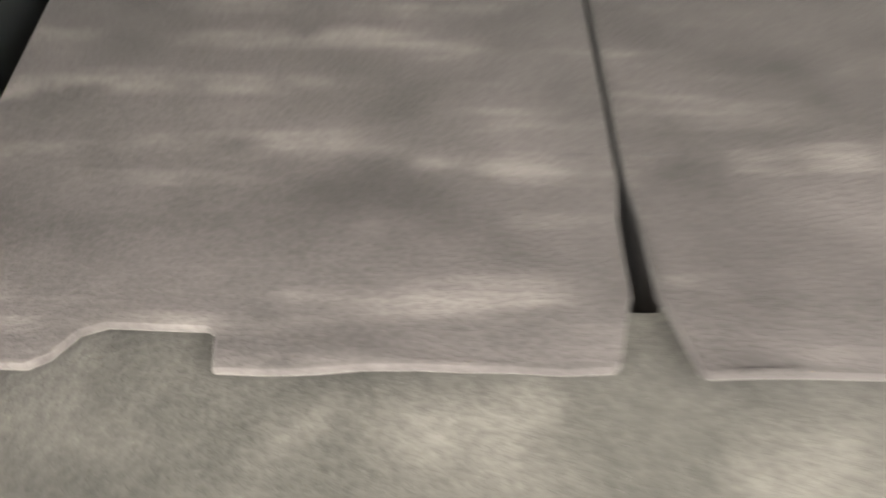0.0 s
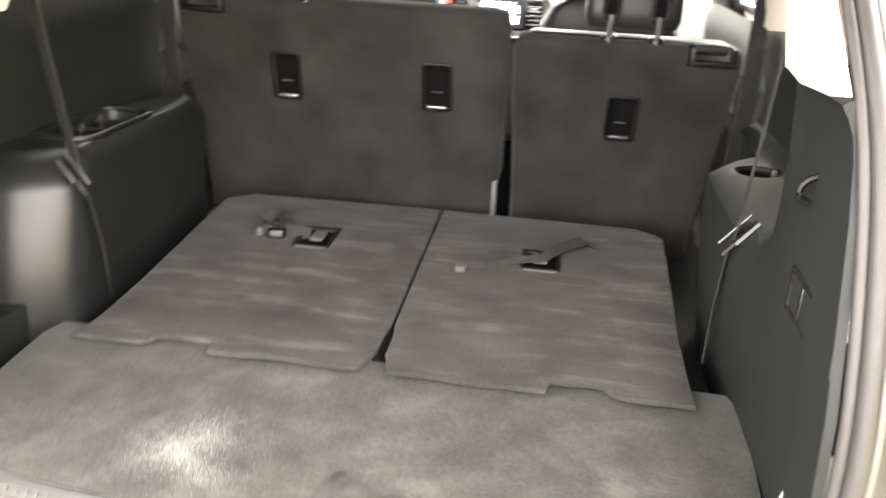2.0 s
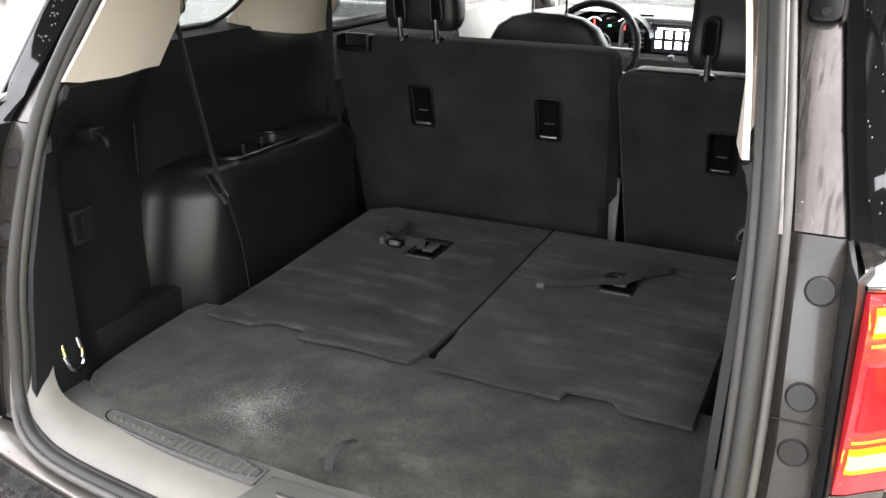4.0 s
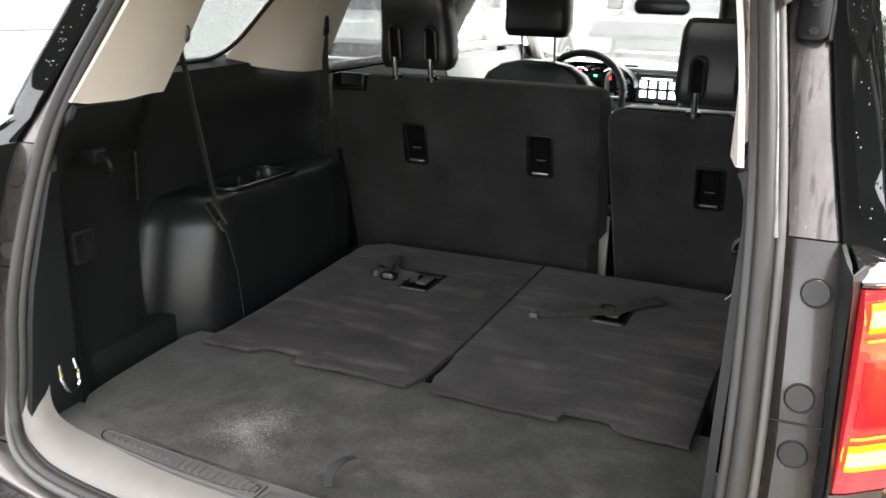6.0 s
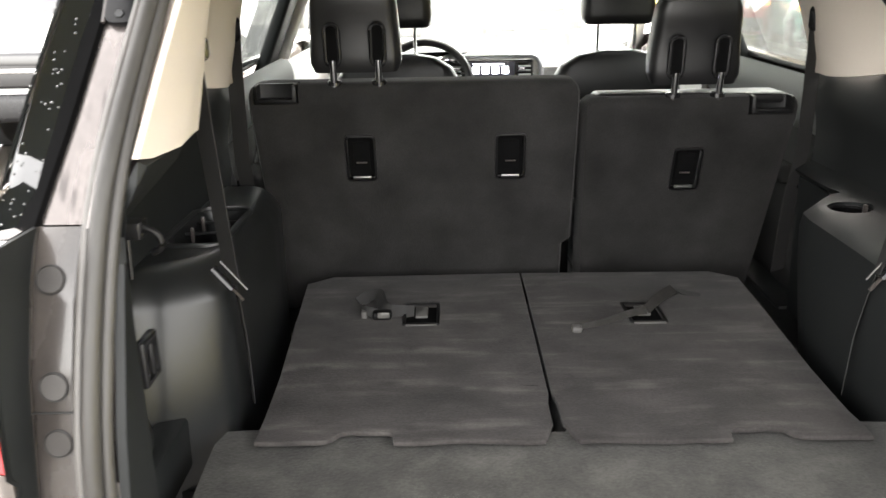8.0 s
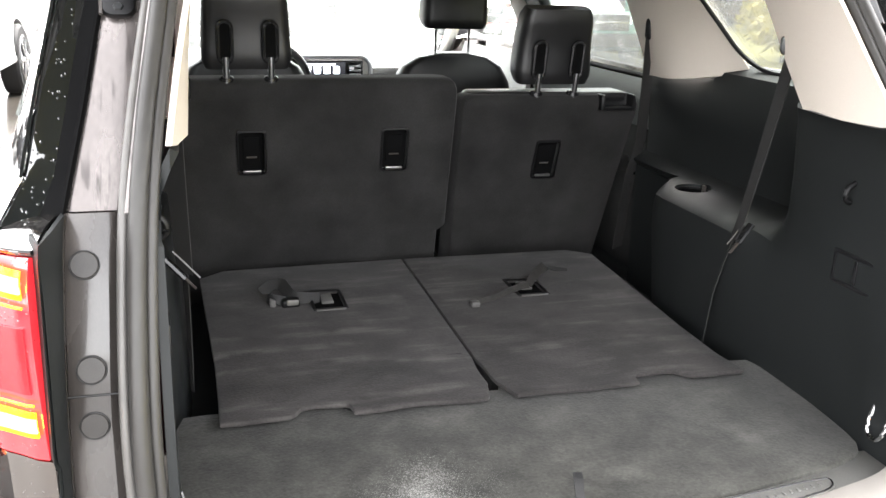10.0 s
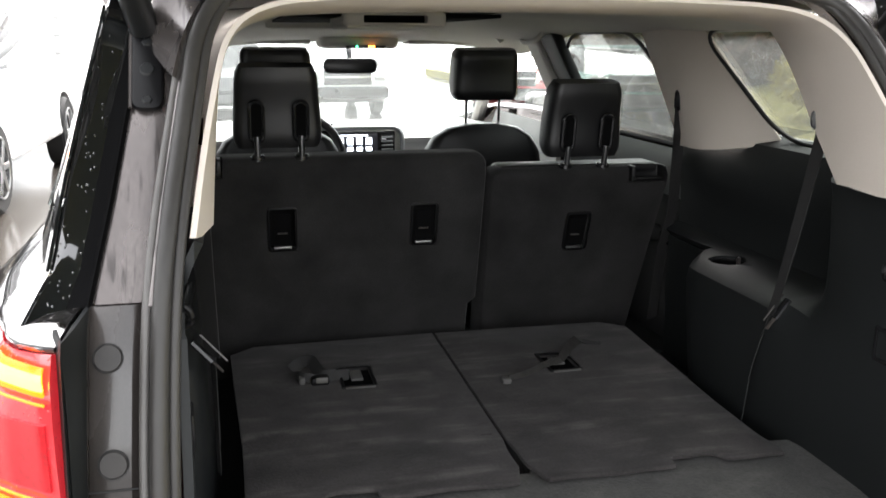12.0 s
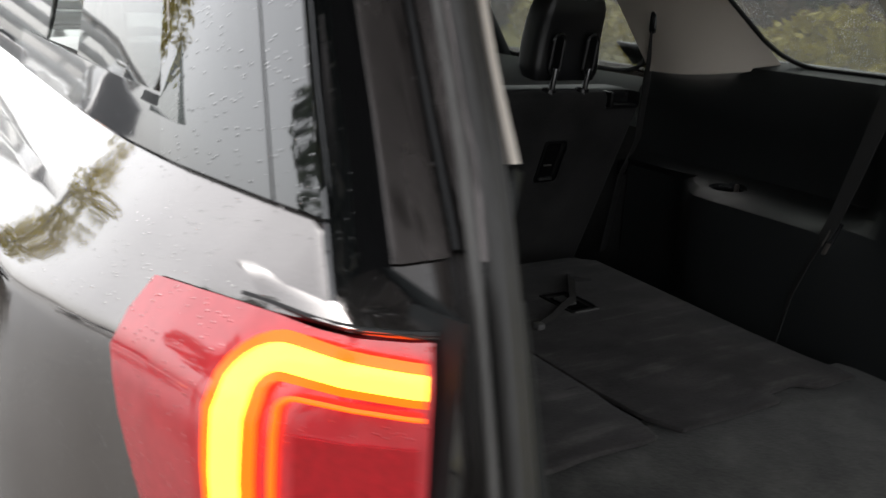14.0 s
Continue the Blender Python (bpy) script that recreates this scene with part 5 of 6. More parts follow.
    part("socket", disc((s * (x + 0.002), y, z), (-s, 0, 0), 0.038, 0.006, 20, 0.004), GLOSS_PLASTIC, t)
    part("ring", tube(smooth([(s * (x - 0.008), y - 0.018, z + 0.03), (s * (x - 0.016), y - 0.02, z - 0.005), (s * (x - 0.02), y - 0.012, z - 0.026), (s * (x - 0.02), y + 0.012, z - 0.026), (s * (x - 0.016), y + 0.02, z - 0.005), (s * (x - 0.008), y + 0.018, z + 0.03)], 2), 0.004, 8), CHROME, t)
    # lamp pocket and hook near the opening
    t = thing("trim_pocket", "small black recessed handle in the side trim", "trim pocket", (s * 0.583, -0.245, 1.03), "trim pockets")
    y0, y1 = (-0.275, -0.22) if s < 0 else (-0.262, -0.142)
    part("frame", cut(rbox((min(s * 0.575, s * 0.588), y0, 1.025), (max(s * 0.575, s * 0.588), y1, 1.09), 0.004), rbox((min(s * 0.56, s * 0.582), y0 + 0.008, 1.033), (max(s * 0.56, s * 0.582), y1 - 0.008, 1.082), 0.003)), GLOSS_PLASTIC, t)
    part("tab", rbox((min(s * 0.574, s * 0.58), (y0 + y1) / 2 - 0.004, 1.035), (max(s * 0.574, s * 0.58), (y0 + y1) / 2 + 0.004, 1.08), 0.002), GLOSS_PLASTIC, t)
    t = thing("bag_hook", "small black bag hook on the side trim", "hook", (s * 0.60, -0.16, 1.19), "bag hooks")
    hx = 0.584 if s > 0 else 0.60
    part("base", rbox((min(s * (hx - 0.006), s * (hx + (0.006 if s > 0 else 0.07))), -0.185, 1.20), (max(s * (hx - 0.006), s * (hx + (0.006 if s > 0 else 0.07))), -0.15, 1.225), 0.004), GLOSS_PLASTIC, t)
    part("hook", tube(smooth([(s * (hx - 0.004), -0.168, 1.215), (s * (hx - 0.025), -0.168, 1.205), (s * (hx - 0.028), -0.168, 1.185), (s * (hx - 0.014), -0.168, 1.178)], 2), 0.005, 8), TRIM_BLACK, t)
    if s > 0:
        solid("trim_rib", tube([(0.586, -0.028, 1.222), (0.585, -0.09, 1.218), (0.585, -0.15, 1.212)], 0.004, 6), GLOSS_PLASTIC, "raised rib on the side trim", "trim", kind="structure")
    else:
        solid("trim_rib", tube([(-0.695, 0.03, 1.18), (-0.698, 0.03, 1.07)], 0.004, 6), GLOSS_PLASTIC, "raised rib on the side trim", "trim", kind="structure")
    t = thing("power_socket", "small black socket in the side trim", "socket", (s * 0.75, 0.6, 1.17), "power sockets")
    part("plate", rbox((s * 0.75 - 0.006, 0.57, 1.155), (s * 0.75 + 0.006, 0.63, 1.20), 0.004), GLOSS_PLASTIC, t)
    part("flap", rbox((s * 0.744 - 0.005, 0.60, 1.16), (s * 0.744 + 0.005, 0.622, 1.195), 0.003), STEEL, t)

# cup holder on the shelf
cup = thing("cup_holder", "round black cup holder in the side shelf", "cup holder", (*CUP, 0.98))
b = cut(disc((*CUP, 1.033), (0, 0, 1), 0.049, 0.007, 32, 0.003), disc((*CUP, 1.02), (0, 0, 1), 0.043, 0.08, 32))
part("rim", b, TRIM_BLACK, cup, "thin black rim")
b = cut(disc((*CUP, 0.965), (0, 0, 1), 0.0445, 0.07, 32), disc((*CUP, 0.969), (0, 0, 1), 0.041, 0.08, 32))
part("well", b, MATTE, cup, "near-black well")
part("finger", rbox((CUP[0] + 0.028, CUP[1] - 0.006, 1.0), (CUP[0] + 0.036, CUP[1] + 0.006, 1.052), 0.003), GREY_PLASTIC, cup, "worn grey finger")

# made-up boxes in the second-row seat gap: pale for its brightness, black to darken
t = thing("seat_gap_filler", "pale and black boxes added in the gap between the second-row seats", "hinge cover", (0.07, 1.09, 0.662))
part("cover", rbox((-0.02, 1.09, 0.662), (0.119, 1.118, 0.875), 0.004), PALE_PLASTIC, t)
part("bracket", rbox((0.119, 1.098, 0.662), (0.16, 1.118, 0.95), 0.004), MATTE, t, "black box added to darken the gap")

# ---- loading sill ----
for s in (-1, 1):
    t = thing("scuff_plate", "black ribbed scuff plate on the loading sill", "scuff plate", (s * 0.26, -0.395, 0.763), "scuff plates")
    plan = [(s * x, y) for x, y in ((0.452, -0.372), (0.448, -0.357), (0.27, -0.376), (0.086, -0.393), (0.086, -0.436), (0.27, -0.424), (0.41, -0.402), (0.44, -0.39))]
    part("plate", slab(plan if s < 0 else plan[::-1], 0.7625, 0.767, 0.002), SCUFF, t)
    inner = [(s * (0.26 + (abs(x) - 0.26) * 0.965), -0.397 + (y + 0.397) * 0.82) for x, y in plan]
    part("border", tube([(p.x, p.y, 0.767) for p in smooth([(x, y, 0) for x, y in inner], 1, True)], 0.0016, 6, loop=True), GLOSS_PLASTIC, t, "dark border line")
    for i in range(22):
        x = 0.105 + i * 0.0148
        y = interp(x, [0.086, 0.27, 0.45], [-0.414, -0.399, -0.378])
        long = 0.013 if x < 0.27 else 0.004
        part("rib", rbox((s * x - 0.0022, y - long, 0.7665), (s * x + 0.0022, y + long, 0.7695), 0.001, 1), SCUFF, t)
def step_plan(gap, far):
    """A plan between the pad's curved inner edge and a straight line across the car."""
    edge = smooth([(0, -0.575 + gap, 0), (0.20, -0.566 + gap, 0), (0.34, -0.545 + gap, 0), (0.53, -0.512 + gap, 0), (0.66, -0.482 + gap, 0), (0.74 if far < -0.6 else 0.69, -0.462 + gap, 0)], 2)
    plan = [(-p.x, p.y) for p in edge[::-1][:-1]] + [(p.x, p.y) for p in edge]
    wide = plan[-1][0]
    plan += [(wide, far), (-wide, far)]
    return plan[::-1] if far < -0.6 else plan


t = thing("latch_striker", "grey latch cover with a striker on the loading sill", "latch", (0, -0.46, 0.763))
part("recess", slab([(-0.095, -0.520), (0.095, -0.520), (0.066, -0.41), (-0.066, -0.41)], 0.735, 0.777, 0.01, 3), SCUFF, t)
part("striker", tube([(-0.02, -0.46, 0.765), (-0.02, -0.465, 0.787), (0.02, -0.465, 0.787), (0.02, -0.46, 0.765)], 0.004, 8), GREY_PLASTIC, t)
part("step_pad", slab(step_plan(0.0, -0.752), 0.70, 0.714, 0.004), WET_PAD, car, "wet black bumper step pad")
part("lower_frame", slab(step_plan(0.003, -0.42), 0.64, 0.722, 0.006, 3), FRAME_PAINT, car, "painted body below the seal")

# ---- tailgate with its hinges, struts and brackets ----
gate = thing("tailgate", "open tailgate raised over the opening", "tailgate", (0, 0.03, 1.7))


def gate_skin(lift):
    def f(u, v):
        x = (0.69 + 0.01 * u) * (2 * v - 1)
        return (x, 0.14 - 1.12 * u, 1.745 + lift + 0.36 * u + 0.05 * math.sin(math.pi * u))
    return f


part("outer_skin", shell(gate_skin(0.05), 12, 12, 0.015), PAINT, gate)
part("hinge_cover", rbox((-0.62, 0.10, 1.708), (0.62, 0.16, 1.775), 0.008), PLASTIC, gate, "black ribbed hinge cover")
part("inner_trim", shell(gate_skin(0.0), 12, 12, 0.01), PLASTIC, gate)
for s in (-1, 1):
    part("hinge", rbox((s * 0.36 - 0.035, 0.05, 1.70), (s * 0.36 + 0.035, 0.16, 1.75), 0.006), PLASTIC, gate)
    st = thing("gas_strut", "black tailgate strut on a painted pillar bracket", "strut", (s * 0.63, 0.0, 1.48), "tailgate struts")
    part("cylinder", tube([(s * 0.622, channel_y(1.585) - 0.012, 1.585), (s * 0.635, -0.07, 1.655), (s * 0.66, -0.42, 1.90)], 0.021, 14), SATIN, st)
    br = part("bracket", slab(round_rect(0.042, 0.14, 0.014), -0.006, 0.006, 0.003, 2, pose(s * 0.618, channel_y(1.53) - 0.006, 1.53, 52)), TRIM_BLACK, st)
    for dz, r in ((-0.043, 0.008), (-0.002, 0.011), (0.035, 0.008)):
        part("bolt", disc((s * 0.618, channel_y(1.53 + dz) - 0.010, 1.53 + dz), (0, -0.79, 0.61), r, 0.005, 6 if r < 0.01 else 16, 0.002), SATIN, br)
    part("bracket_edge", tube([(s * 0.641, channel_y(z) - 0.006, z) for z in (1.478, 1.53, 1.56, 1.585)], 0.003, 6), GREY_PLASTIC, br, "pale folded edge of the bracket")

# ---- roof lining things ----
t = thing("sunroof_opening", "dark sunroof recess in the headliner", "sunroof", (-0.05, 1.5, 1.64))
part("panel", rbox((-0.37, 0.84, 1.626), (0.18, 1.74, 1.636), 0.004), MATTE, t)
part("frame", rbox((-0.39, 1.73, 1.606), (0.20, 1.82, 1.638), 0.01), LINER, t)
t = thing("overhead_screen", "folded grey overhead screen unit with a dark face", "overhead screen", (-0.105, 0.95, 1.63))
body = part("body", cut(rbox((-0.235, 0.80, 1.598), (0.025, 1.12, 1.642), 0.014, 3), rbox((-0.185, 0.78, 1.611), (-0.025, 0.83, 1.631), 0.004)), LINER, t)
part("face", rbox((-0.183, 0.826, 1.612), (-0.027, 0.832, 1.630), 0.001), MATTE, t, "dark recessed face")
part("rim", tube([(-0.225, 0.806, 1.601), (-0.105, 0.797, 1.600), (0.015, 0.806, 1.601)], 0.006, 8), PALE_PLASTIC, t, "pale lower rim")
t = thing("overhead_console", "grey front roof console with small warning lights", "overhead console", (-0.02, 2.2, 1.58))
part("body", rbox((-0.17, 2.12, 1.535), (0.145, 2.34, 1.60), 0.025, 3), LINER, t)
part("lamp_strip", rbox((-0.07, 2.115, 1.536), (0.09, 2.125, 1.547), 0.002), BLACK_GLOSS, t)
part("green_light", rbox((-0.03, 2.112, 1.538), (-0.022, 2.118, 1.546), 0.001), GREEN_LED, t)
part("orange_light", rbox((0.02, 2.112, 1.538), (0.045, 2.118, 1.546), 0.001), ORANGE_LED, t)
for s in (-1, 1):
    solid("sun_visor", rbox((min(s * 0.2, s * 0.58), 2.20, 1.552), (max(s * 0.2, s * 0.58), 2.36, 1.592), 0.008), LINER, "grey sun visor folded up", "sun visor", "sun visors")
    t = thing("coat_hook", "grey coat hook and grab handle on the headliner", "grab handle", (s * 0.6, 1.9, 1.58), "grab handles")
    part("grip", tube(smooth([(s * 0.62, 1.75, 1.60), (s * 0.60, 1.78, 1.565), (s * 0.60, 1.95, 1.56), (s * 0.62, 1.98, 1.59)], 2), 0.01, 8), LINER, t)

t = thing("roof_hook", "grey diamond-shaped roof hook on the headliner", "hook", (0.535, 2.02, 1.59))
part("loop", tube([(0.535 + 0.026 * a, 2.02, 1.585 + 0.022 * b) for a, b in ((1, 0), (0, 1), (-1, 0), (0, -1))], 0.0075, 8, loop=True, up=(0, 1, 0)), PALE_PLASTIC, t)
part("base", rbox((0.508, 2.02, 1.575), (0.562, 2.045, 1.625), 0.008), LINER, t)

# ---- dashboard things ----
t = thing("centre_screen", "centre dash unit with a lit screen and side vents", "screen", (0, 2.48, 1.05))
part("surround", rbox((-0.235, 2.465, 1.012), (0.23, 2.54, 1.20), 0.035, 4), PALE_PLASTIC, t, "pale satin surround")
part("trim_ring", tube([(x - 0.002, 2.458, z + 1.106) for x, z in round_rect(0.44, 0.165, 0.05, 6)], 0.011, 8, loop=True, up=(0, 1, 0)), SILVER, t, "satin silver ring")
part("bezel", rbox((-0.19, 2.458, 1.045), (0.185, 2.47, 1.172), 0.012, 3), GLOSS_PLASTIC, t)
part("display", rbox((-0.09, 2.452, 1.055), (0.105, 2.460, 1.165), 0.003), SCREEN, t)
for i in range(4):
    for z in (1.073, 1.115):
        part("icon", rbox((-0.074 + i * 0.042, 2.4495, z), (-0.048 + i * 0.042, 2.4525, z + 0.03), 0.001, 1), ICON, t)
part("status_line", rbox((-0.07, 2.4495, 1.153), (0.06, 2.4525, 1.157), 0.001, 1), ICON, t)
for a in (-0.18, 0.118):
    vent = part("vent", rbox((a, 2.452, 1.06), (a + 0.06, 2.462, 1.16), 0.006), BLACK_GLOSS, t)
    for i in range(5):
        part("slat", rbox((a + 0.004, 2.447, 1.07 + i * 0.018), (a + 0.056, 2.453, 1.077 + i * 0.018), 0.002, 1), STEEL, vent)
part("knob", disc((0.0, 2.455, 1.035), (0, -1, 0), 0.016, 0.02, 16, 0.004), STEEL, t)
t = thing("steering_wheel", "black leather steering wheel with silver spokes", "steering wheel", (-0.27, 2.15, 1.0))
wm = pose(-0.27, 2.15, 1.10, 68)
ring = [wm @ Vector((0.182 * math.cos(2 * math.pi * i / 40), 0.182 * math.sin(2 * math.pi * i / 40), 0)) for i in range(40)]
part("rim", tube(ring, 0.016, 10, loop=True), LEATHER, t)
part("hub", slab(round_rect(0.15, 0.12, 0.045), -0.03, 0.02, 0.012, 3, wm), GLOSS_PLASTIC, t)
for a in (0, 180, 255, 285):
    r = wm @ pose(0, 0, 0, 0, 0, a)
    part("spoke", tube([r @ Vector((0.05, 0, 0)), r @ Vector((0.175, 0, 0))], 0.012, 8, flat=(0.016, 0.007)), STEEL, t)
part("column", tube([wm @ Vector((0, 0, -0.02)), wm @ Vector((0, 0, -0.36))], 0.04, 12), PLASTIC, t)
t = thing("instrument_cluster", "hooded instrument cluster with lit red needles", "instrument panel", (-0.27, 2.42, 1.1))
part("hood", loft([[Vector((-0.27 + 0.19 * math.cos(a), y, 1.12 + 0.11 * math.sin(a))) for a in [math.pi * i / 14 for i in range(15)]] for y in (2.36, 2.50)], closed=False, caps=False), PLASTIC, t)
part("face", rbox((-0.45, 2.46, 1.08), (-0.09, 2.475, 1.21), 0.01), BLACK_GLOSS, t)
for dx in (-0.075, 0.06):
    dial = part("dial", disc((-0.27 + dx, 2.459, 1.15), (0, -1, 0), 0.045, 0.004, 28, 0.002), GLOSS_PLASTIC, t)
    part("needle", rbox((-0.27 + dx - 0.002, 2.452, 1.14), (-0.27 + dx + 0.002, 2.4545, 1.185), 0), NEEDLE, dial)
    part("numerals", tube([(-0.27 + dx + 0.037 * math.cos(radians(a)), 2.4545, 1.15 + 0.037 * math.sin(radians(a))) for a in range(40, 141, 10)], 0.0012, 5), ICON, dial)
part("display", rbox((-0.283, 2.455, 1.15), (-0.272, 2.459, 1.157), 0.001), GREEN_LED, t)


# ---- parked vehicles ----
SIDE = Matrix(((0, 0, 1, 0), (1, 0, 0, 0), (0, 1, 0, 0), (0, 0, 0, 1)))


def wheel(parent, x, y, r, s):
    w = part("wheel", disc((x - s * 0.11, y, r), (s, 0, 0), r, 0.22, 28, 0.03), TYRE, parent)
    part("rim", disc((x + s * 0.10, y, r), (s, 0, 0), r * 0.66, 0.014, 24, 0.01), GLOSS_PLASTIC, w)
    for i in range(6):
        a = radians(60 * i)
        d = Vector((0, math.cos(a), math.sin(a)))
        c = Vector((x + s * 0.118, y, r))
        part("spoke", tube([c + d * 0.03, c + d * r * 0.62], 0.03, 6, flat=(0.03, 0.012), up=(1, 0, 0)), ALLOY, w)
    part("tyre_edge", tube([Vector((x + s * 0.112, y + r * 0.66 * math.cos(2 * math.pi * i / 24), r + r * 0.66 * math.sin(2 * math.pi * i / 24))) for i in range(24)], 0.012, 6, loop=True), ALLOY, w)


def vehicle(name, label, paint, at, turn, length, width, low, cabin, r=0.36, wheels=(0.19, 0.80), grille=True):
    """A parked vehicle that faces its own -y. low and cabin: side outlines as (y, z)."""
    t = thing(name, label, "vehicle", (0, 0, 0), "parked vehicles")
    h = width / 2
    b = slab(low, -h, h, 0.09, 3, SIDE)
    for v in b.verts:
        v.co.x *= 1 - 0.10 * ease(v.co.z, 0.8, 1.3) - 0.08 * ease(-v.co.y, -0.5, 0.0)
    for f in wheels:
        for s in (-1, 1):
            b = cut(b, disc((s * (h - 0.26), f * length, r), (s, 0, 0), r * 1.16, 0.4, 24))
    body = part("body", b, paint, t)
    c = slab(cabin, -h * 0.86, h * 0.86, 0.07, 3, SIDE)
    for v in c.verts:
        v.co.x *= 1 - 0.22 * ease(v.co.z, low[2][1], cabin[1][1] + 0.05)
    part("cabin_glass", c, BLACK_GLOSS, t, "dark window glass")
    tops = [p for p in cabin if p[1] > cabin[0][1] + 0.2]
    part("roof", rbox((-h * 0.66, tops[0][0] + 0.02, tops[0][1] - 0.03), (h * 0.66, tops[-1][0] - 0.02, tops[0][1] + 0.03), 0.025, 3), paint, t)
    for f in wheels:
        for s in (-1, 1):
            wheel(t, s * (h - 0.12), f * length, r, s)
    part("bumper", rbox((-h * 0.94, -0.06, 0.38), (h * 0.94, 0.12, 0.62), 0.05, 3), GLOSS_PLASTIC, t)
    if grille:
        g = part("grille", rbox((-h * 0.55, -0.03, 0.66), (h * 0.55, 0.06, 0.96), 0.03, 3), BLACK_GLOSS, t)
        part("grille_bar", rbox((-h * 0.53, -0.045, 0.79), (h * 0.53, -0.02, 0.83), 0.01), CHROME, g)
    for s in (-1, 1):
        part("headlight", rbox((min(s * h * 0.6, s * h * 0.92), -0.025, 0.78), (max(s * h * 0.6, s * h * 0.92), 0.10, 0.95), 0.03, 3), HEADLAMP, t)
        part("side_mirror", rbox((min(s * h * 0.95, s * h * 1.18), cabin[0][0] + 0.45, cabin[0][1] + 0.02), (max(s * h * 0.95, s * h * 1.18), cabin[0][0] + 0.57, cabin[0][1] + 0.22), 0.04, 3), paint, t)
        part("marker_light", rbox((s * h * 0.985 - 0.01, 0.12, 0.82), (s * h * 0.985 + 0.01, 0.22, 0.88), 0.006), ORANGE_LED, t)
    t.matrix_basis = pose(*at, 0, 0, turn)
    return t


TRUCK = [(0.0, 0.45), (0.0, 1.0), (0.12, 1.14), (1.5, 1.22), (3.7, 1.24), (3.72, 1.28), (5.6, 1.28), (5.65, 0.5), (5.3, 0.42), (0.3, 0.40)]
TRUCK_CAB = [(1.35, 1.2), (2.1, 1.88), (3.3, 1.88), (3.65, 1.2)]
SEDAN = [(0.0, 0.40), (0.0, 0.72), (0.15, 0.84), (1.2, 0.98), (3.9, 1.0), (4.5, 0.95), (4.55, 0.45), (4.3, 0.32), (0.3, 0.28)]
SEDAN_CAB = [(1.05, 0.95), (1.8, 1.44), (3.1, 1.46), (4.0, 0.96)]
vehicle("pickup_truck", "white pickup truck parked on the wet asphalt", WHITE_PAINT, (-3.6, 6.0, 0), 0, 5.65, 2.0, TRUCK, TRUCK_CAB, 0.42)
vehicle("pickup_truck", "dark grey pickup truck parked on the wet asphalt", GUNMETAL, (-1.0, 8.7, 0), -2, 5.65, 2.0, TRUCK, TRUCK_CAB, 0.42)
vehicle("parked_car", "red parked car on the wet asphalt", RED_PAINT, (4.9, 15.5, 0), -25, 4.55, 1.8, SEDAN, SEDAN_CAB, 0.32)
vehicle("parked_car", "white parked car facing across the wet asphalt", WHITE_PAINT, (1.7, 16.4, 0), 4, 4.55, 1.8, SEDAN, SEDAN_CAB, 0.32)
# Made-up car: gives the teal of a reflection in the front door's glass.
vehicle("parked_car", "teal car made up for a reflection at the front door", TEAL_PAINT, (6.5, 13.2, 0), -10, 4.55, 1.8, SEDAN, SEDAN_CAB, 0.32)
vehicle("parked_car", "white parked car with alloy wheels on the wet asphalt", WHITE_PAINT, (-4.6, -2.0, 0), 180, 4.55, 1.8, SEDAN, SEDAN_CAB, 0.33)
vehicle("parked_car", "white parked car far across the wet asphalt", WHITE_PAINT, (-17.1, 11.8, 0), -39, 4.55, 1.8, SEDAN, SEDAN_CAB, 0.34)
for s in (-1, 1):
    for y in (0.30, 3.15):
        wheel(car, s * 0.85, y, 0.37, s)

# slatted white trailer across the way
t = thing("stock_trailer", "white slatted trailer beyond the car park", "trailer", (-3.5, 15.0, 0))
part("frame", rbox((-6.4, 15.0, 0.45), (-0.6, 17.0, 0.62), 0.03), STEEL, t)
for x in (-5.0, -2.2):
    for y in (15.2, 16.8):
        axle = part("wheel", disc((x, y - 0.1, 0.34), (0, 1, 0), 0.34, 0.2, 24, 0.03), TYRE, t)
        part("rim", disc((x, y - 0.11, 0.34), (0, 1, 0), 0.2, 0.22, 20, 0.01), ALLOY, axle)
for i in range(6):
    part("slat", rbox((-6.4, 14.98, 0.7 + i * 0.3), (-0.6, 15.05, 0.86 + i * 0.3), 0.015), WHITE_PAINT, t)
for i in range(5):
    part("post", rbox((-6.38 + i * 1.42, 15.05, 0.6), (-6.28 + i * 1.42, 15.15, 2.45), 0.01), WHITE_PAINT, t)
part("roof", rbox((-6.5, 14.95, 2.45), (-0.5, 17.0, 2.52), 0.02), WHITE_PAINT, t)


# ---- trees, hedge and verge ----
def leaves(center, radii, count, size, rng):
    verts, faces = [], []
    for _ in range(count):
        d = rng.normal(size=3)
        d /= np.linalg.norm(d)
        c = np.array(center) + d * np.array(radii) * rng.uniform(0.35, 1.0) ** 0.5
        a, b = rng.normal(size=3), rng.normal(size=3)
        a /= np.linalg.norm(a)
        b -= a * (a @ b)
        b /= np.linalg.norm(b)
        k, s = len(verts), size * rng.uniform(0.6, 1.4)
        verts += [tuple(c - a * s), tuple(c + b * s * 0.5), tuple(c + a * s), tuple(c - b * s * 0.5)]
        faces.append((k, k + 1, k + 2, k + 3))
    return verts, faces


def crown(name, lumps, count, size, mat, parent, seed):
    rng = np.random.default_rng(seed)
    V, F = [], []
    for c, r in lumps:
        v, f = leaves(c, r, count, size, rng)
        F += [tuple(i + len(V) for i in q) for q in f]
        V += v
    me = bpy.data.meshes.new(name)
    me.from_pydata(V, [], F)
    me.materials.append(mat)
    ob = new(name, me)
    if parent:
        ob.parent = parent
        ob.matrix_parent_inverse = Matrix.Translation(-parent.location)
    return ob


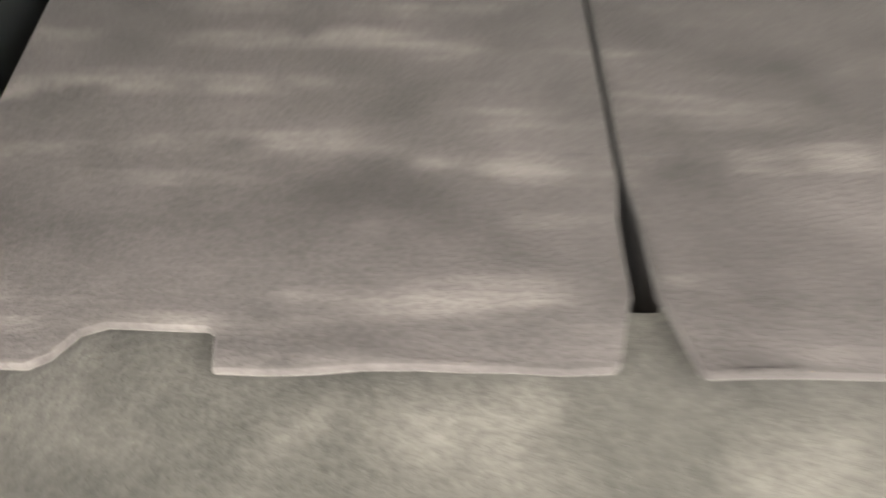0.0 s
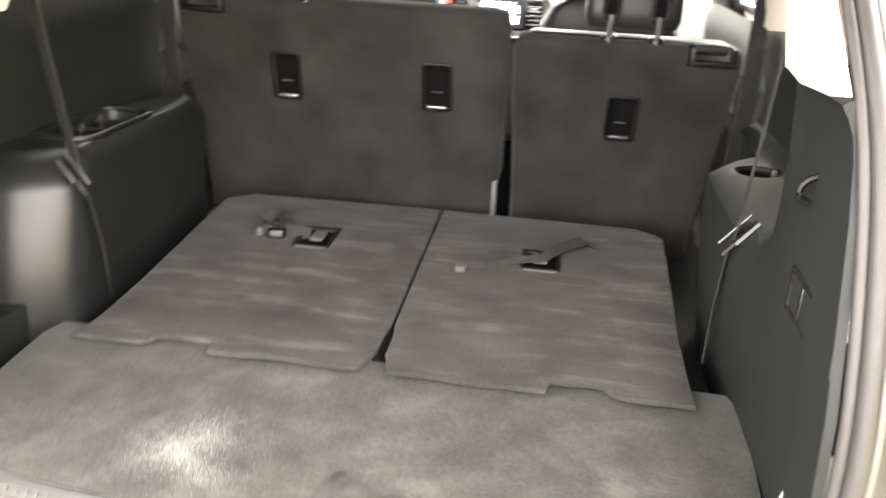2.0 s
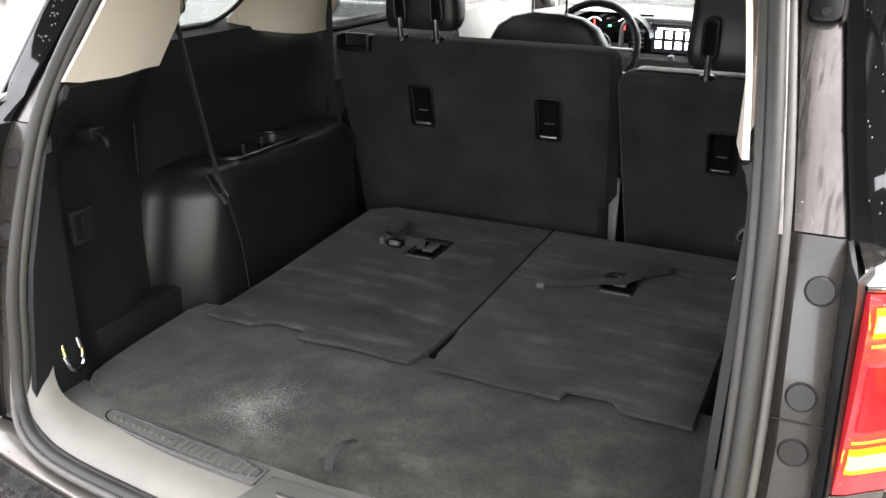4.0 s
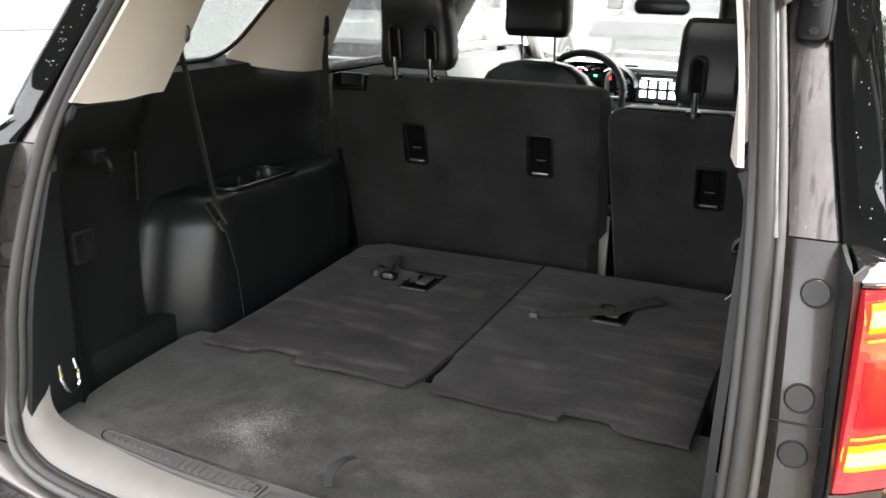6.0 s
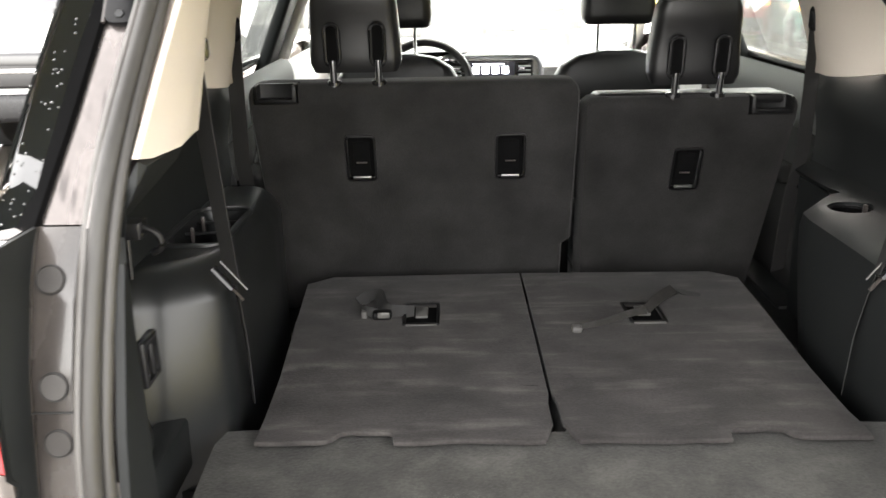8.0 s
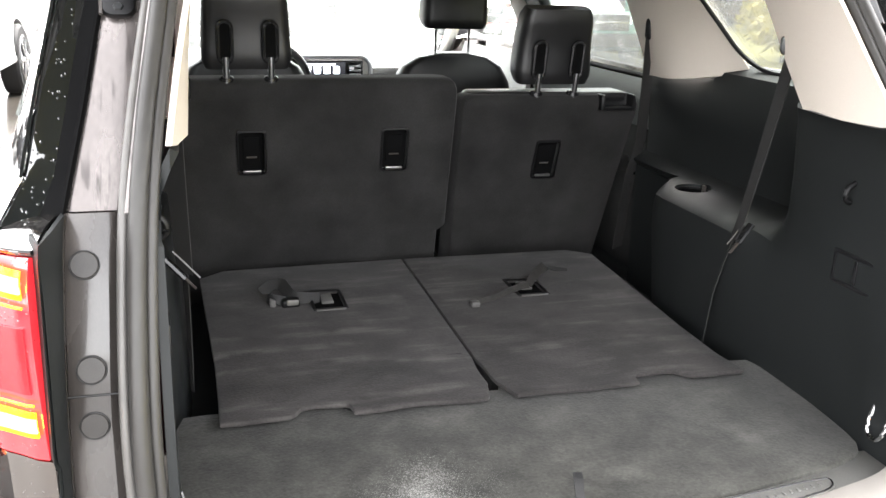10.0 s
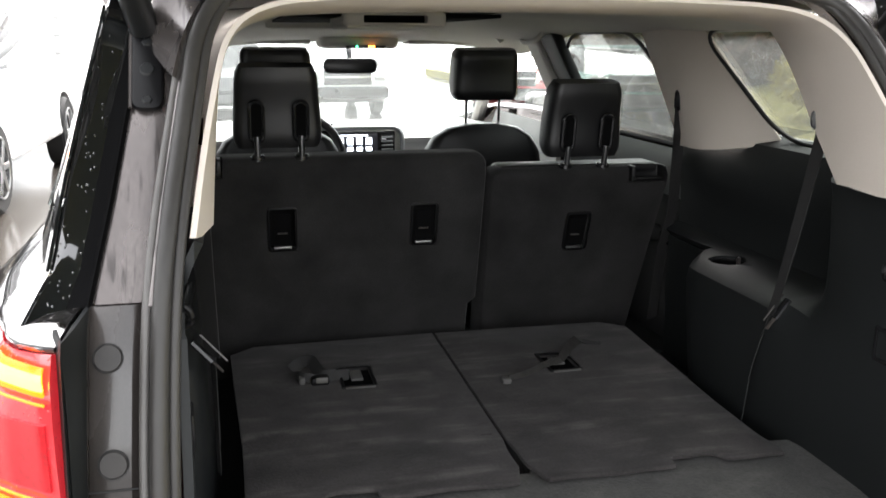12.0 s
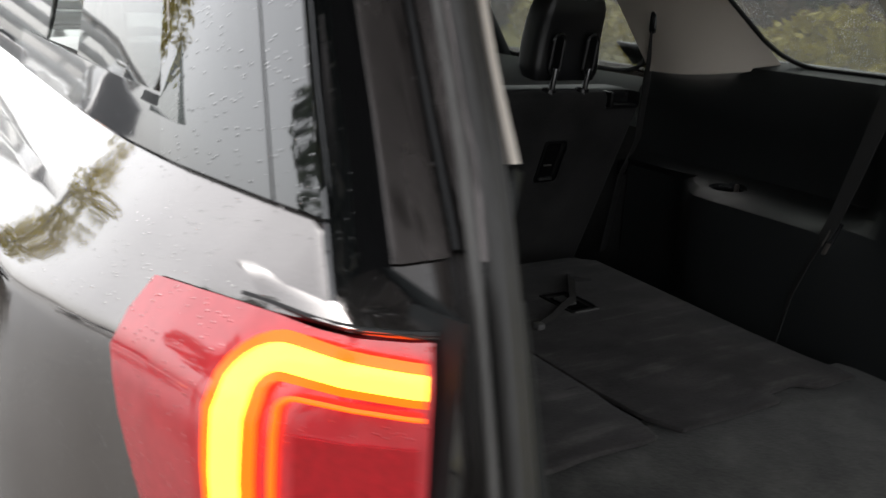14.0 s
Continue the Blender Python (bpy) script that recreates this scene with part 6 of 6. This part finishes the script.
def tree(x, y, h, mat, seed):
    rng = np.random.default_rng(seed)
    t = thing("tree", "leafy roadside tree with a dark trunk", "tree", (x, y, 0), "trees")
    rings = [[Vector((x + 0.15 * math.sin(z) + r * math.cos(a), y + r * math.sin(a), z)) for a in [2 * math.pi * i / 9 for i in range(9)]] for z, r in ((-0.05, 0.32), (0.4, 0.22), (h * 0.4, 0.16), (h * 0.75, 0.07))]
    part("trunk", loft(rings), BARK, t)
    lumps = []
    for i in range(9):
        a, q = rng.uniform(0, 6.28), rng.uniform(0.4, 1.0)
        c = (x + 0.28 * h * q * math.cos(a), y + 0.28 * h * q * math.sin(a), h * rng.uniform(0.45, 0.95))
        part("limb", tube([(x, y, h * 0.35), tuple(0.5 * (np.array((x, y, h * 0.45)) + c)), c], 0.05, 6), BARK, t)
        lumps.append((c, (h * 0.16, h * 0.16, h * 0.12)))
    crown("crown", lumps, 260, 0.16, mat, t, seed)


tree(13, 4, 8.0, LEAF_DARK, 1)
tree(15, 10, 9.0, LEAF_DARK, 2)
tree(14, 16, 8.5, LEAF_DARK, 3)
tree(-13, 8, 7.5, LEAF_DARK, 4)
tree(-19, -7, 8.5, LEAF_DARK, 5)
tree(-9, 22, 9.0, LEAF_YELLOW, 6)


def bank(u, v):
    y = -14 + 50 * v
    x0 = 2.9 + 4.6 * ease(y, 6.5, 9.5)
    x = x0 + (26 - x0) * u
    return (x, y, 0.02 + 0.45 * ease(u, 0, 0.25) + 0.05 * noise.noise(Vector((x, y, 0))))


tagged(solid("verge", shell(bank, 30, 60, -0.3), GRASS), "autumn grass verge beside the car park", "grass", kind="structure")
for i, (x, y) in enumerate(((6.6, 2.2), (7.3, 4.6), (7.0, 6.4), (7.4, 8.7), (8.4, 10.6))):
    h = thing("hedge_bush", "yellow-leaved bush on the grass verge", "bush", (x, y, 0.3), "bushes")
    part("stem", tube([(x, y, 0.35), (x + 0.05, y, 0.9)], 0.05, 7), BARK, h)
    crown("foliage", [((x + dx, y + dy, 0.85 + dz), (0.6, 0.8, 0.4)) for dx, dy, dz in ((0, -0.4, 0), (0.1, 0.4, 0.1), (-0.1, 0, 0.25))], 500, 0.07, LEAF_YELLOW, h, 20 + i)
bld = thing("brick_building", "long reddish building behind the verge", "building", (22, 8, 0))
part("wall", rbox((21, -14, 0), (30, 34, 4.2), 0.02), BRICK, bld)
part("roof", rbox((20.5, -14.5, 4.2), (30.5, 34.5, 4.6), 0.05), DASH, bld)
for i in range(9):
    w = part("window", rbox((20.94, -11 + i * 5, 1.2), (21.05, -9 + i * 5, 2.8), 0.02), BLACK_GLOSS, bld)
    part("sill", rbox((20.88, -11.1 + i * 5, 1.1), (21.0, -8.9 + i * 5, 1.2), 0.01), PALE_PLASTIC, w)


# dense far planting behind the verge
rng = np.random.default_rng(7)
lumps = [((12.5 + rng.uniform(-1.2, 1.8), y, 2.0 + rng.uniform(0.0, 2.6)), (1.4, 1.4, 1.0)) for y in np.arange(-12, 36, 0.7)]
lumps += [((x, 19.0 + rng.uniform(-0.8, 0.8), 1.7 + rng.uniform(0.0, 2.4)), (1.0, 0.9, 0.9)) for x in np.arange(7.6, 14.0, 0.3)]
woods = crown("far_woods", lumps, 330, 0.16, LEAF_DARK, None, 31)
tagged(woods, "dense dark green hedge trees behind the verge", "trees", kind="stuff")
lumps = [((11.2 + rng.uniform(-0.5, 0.5), y, 0.9 + rng.uniform(0.0, 0.5)), (0.7, 0.8, 0.55)) for y in np.arange(-8, 34, 0.6)]
lumps += [((x, 16.2 + rng.uniform(-0.3, 0.3), 0.5 + rng.uniform(0.0, 0.3)), (0.5, 0.5, 0.42)) for x in np.arange(6.0, 11.2, 0.28)]
shrubs = crown("rusty_shrubs", lumps, 260, 0.12, LEAF_RUST, None, 33)
tagged(shrubs, "low rust-brown shrubs in front of the hedge trees", "shrubs", kind="stuff")
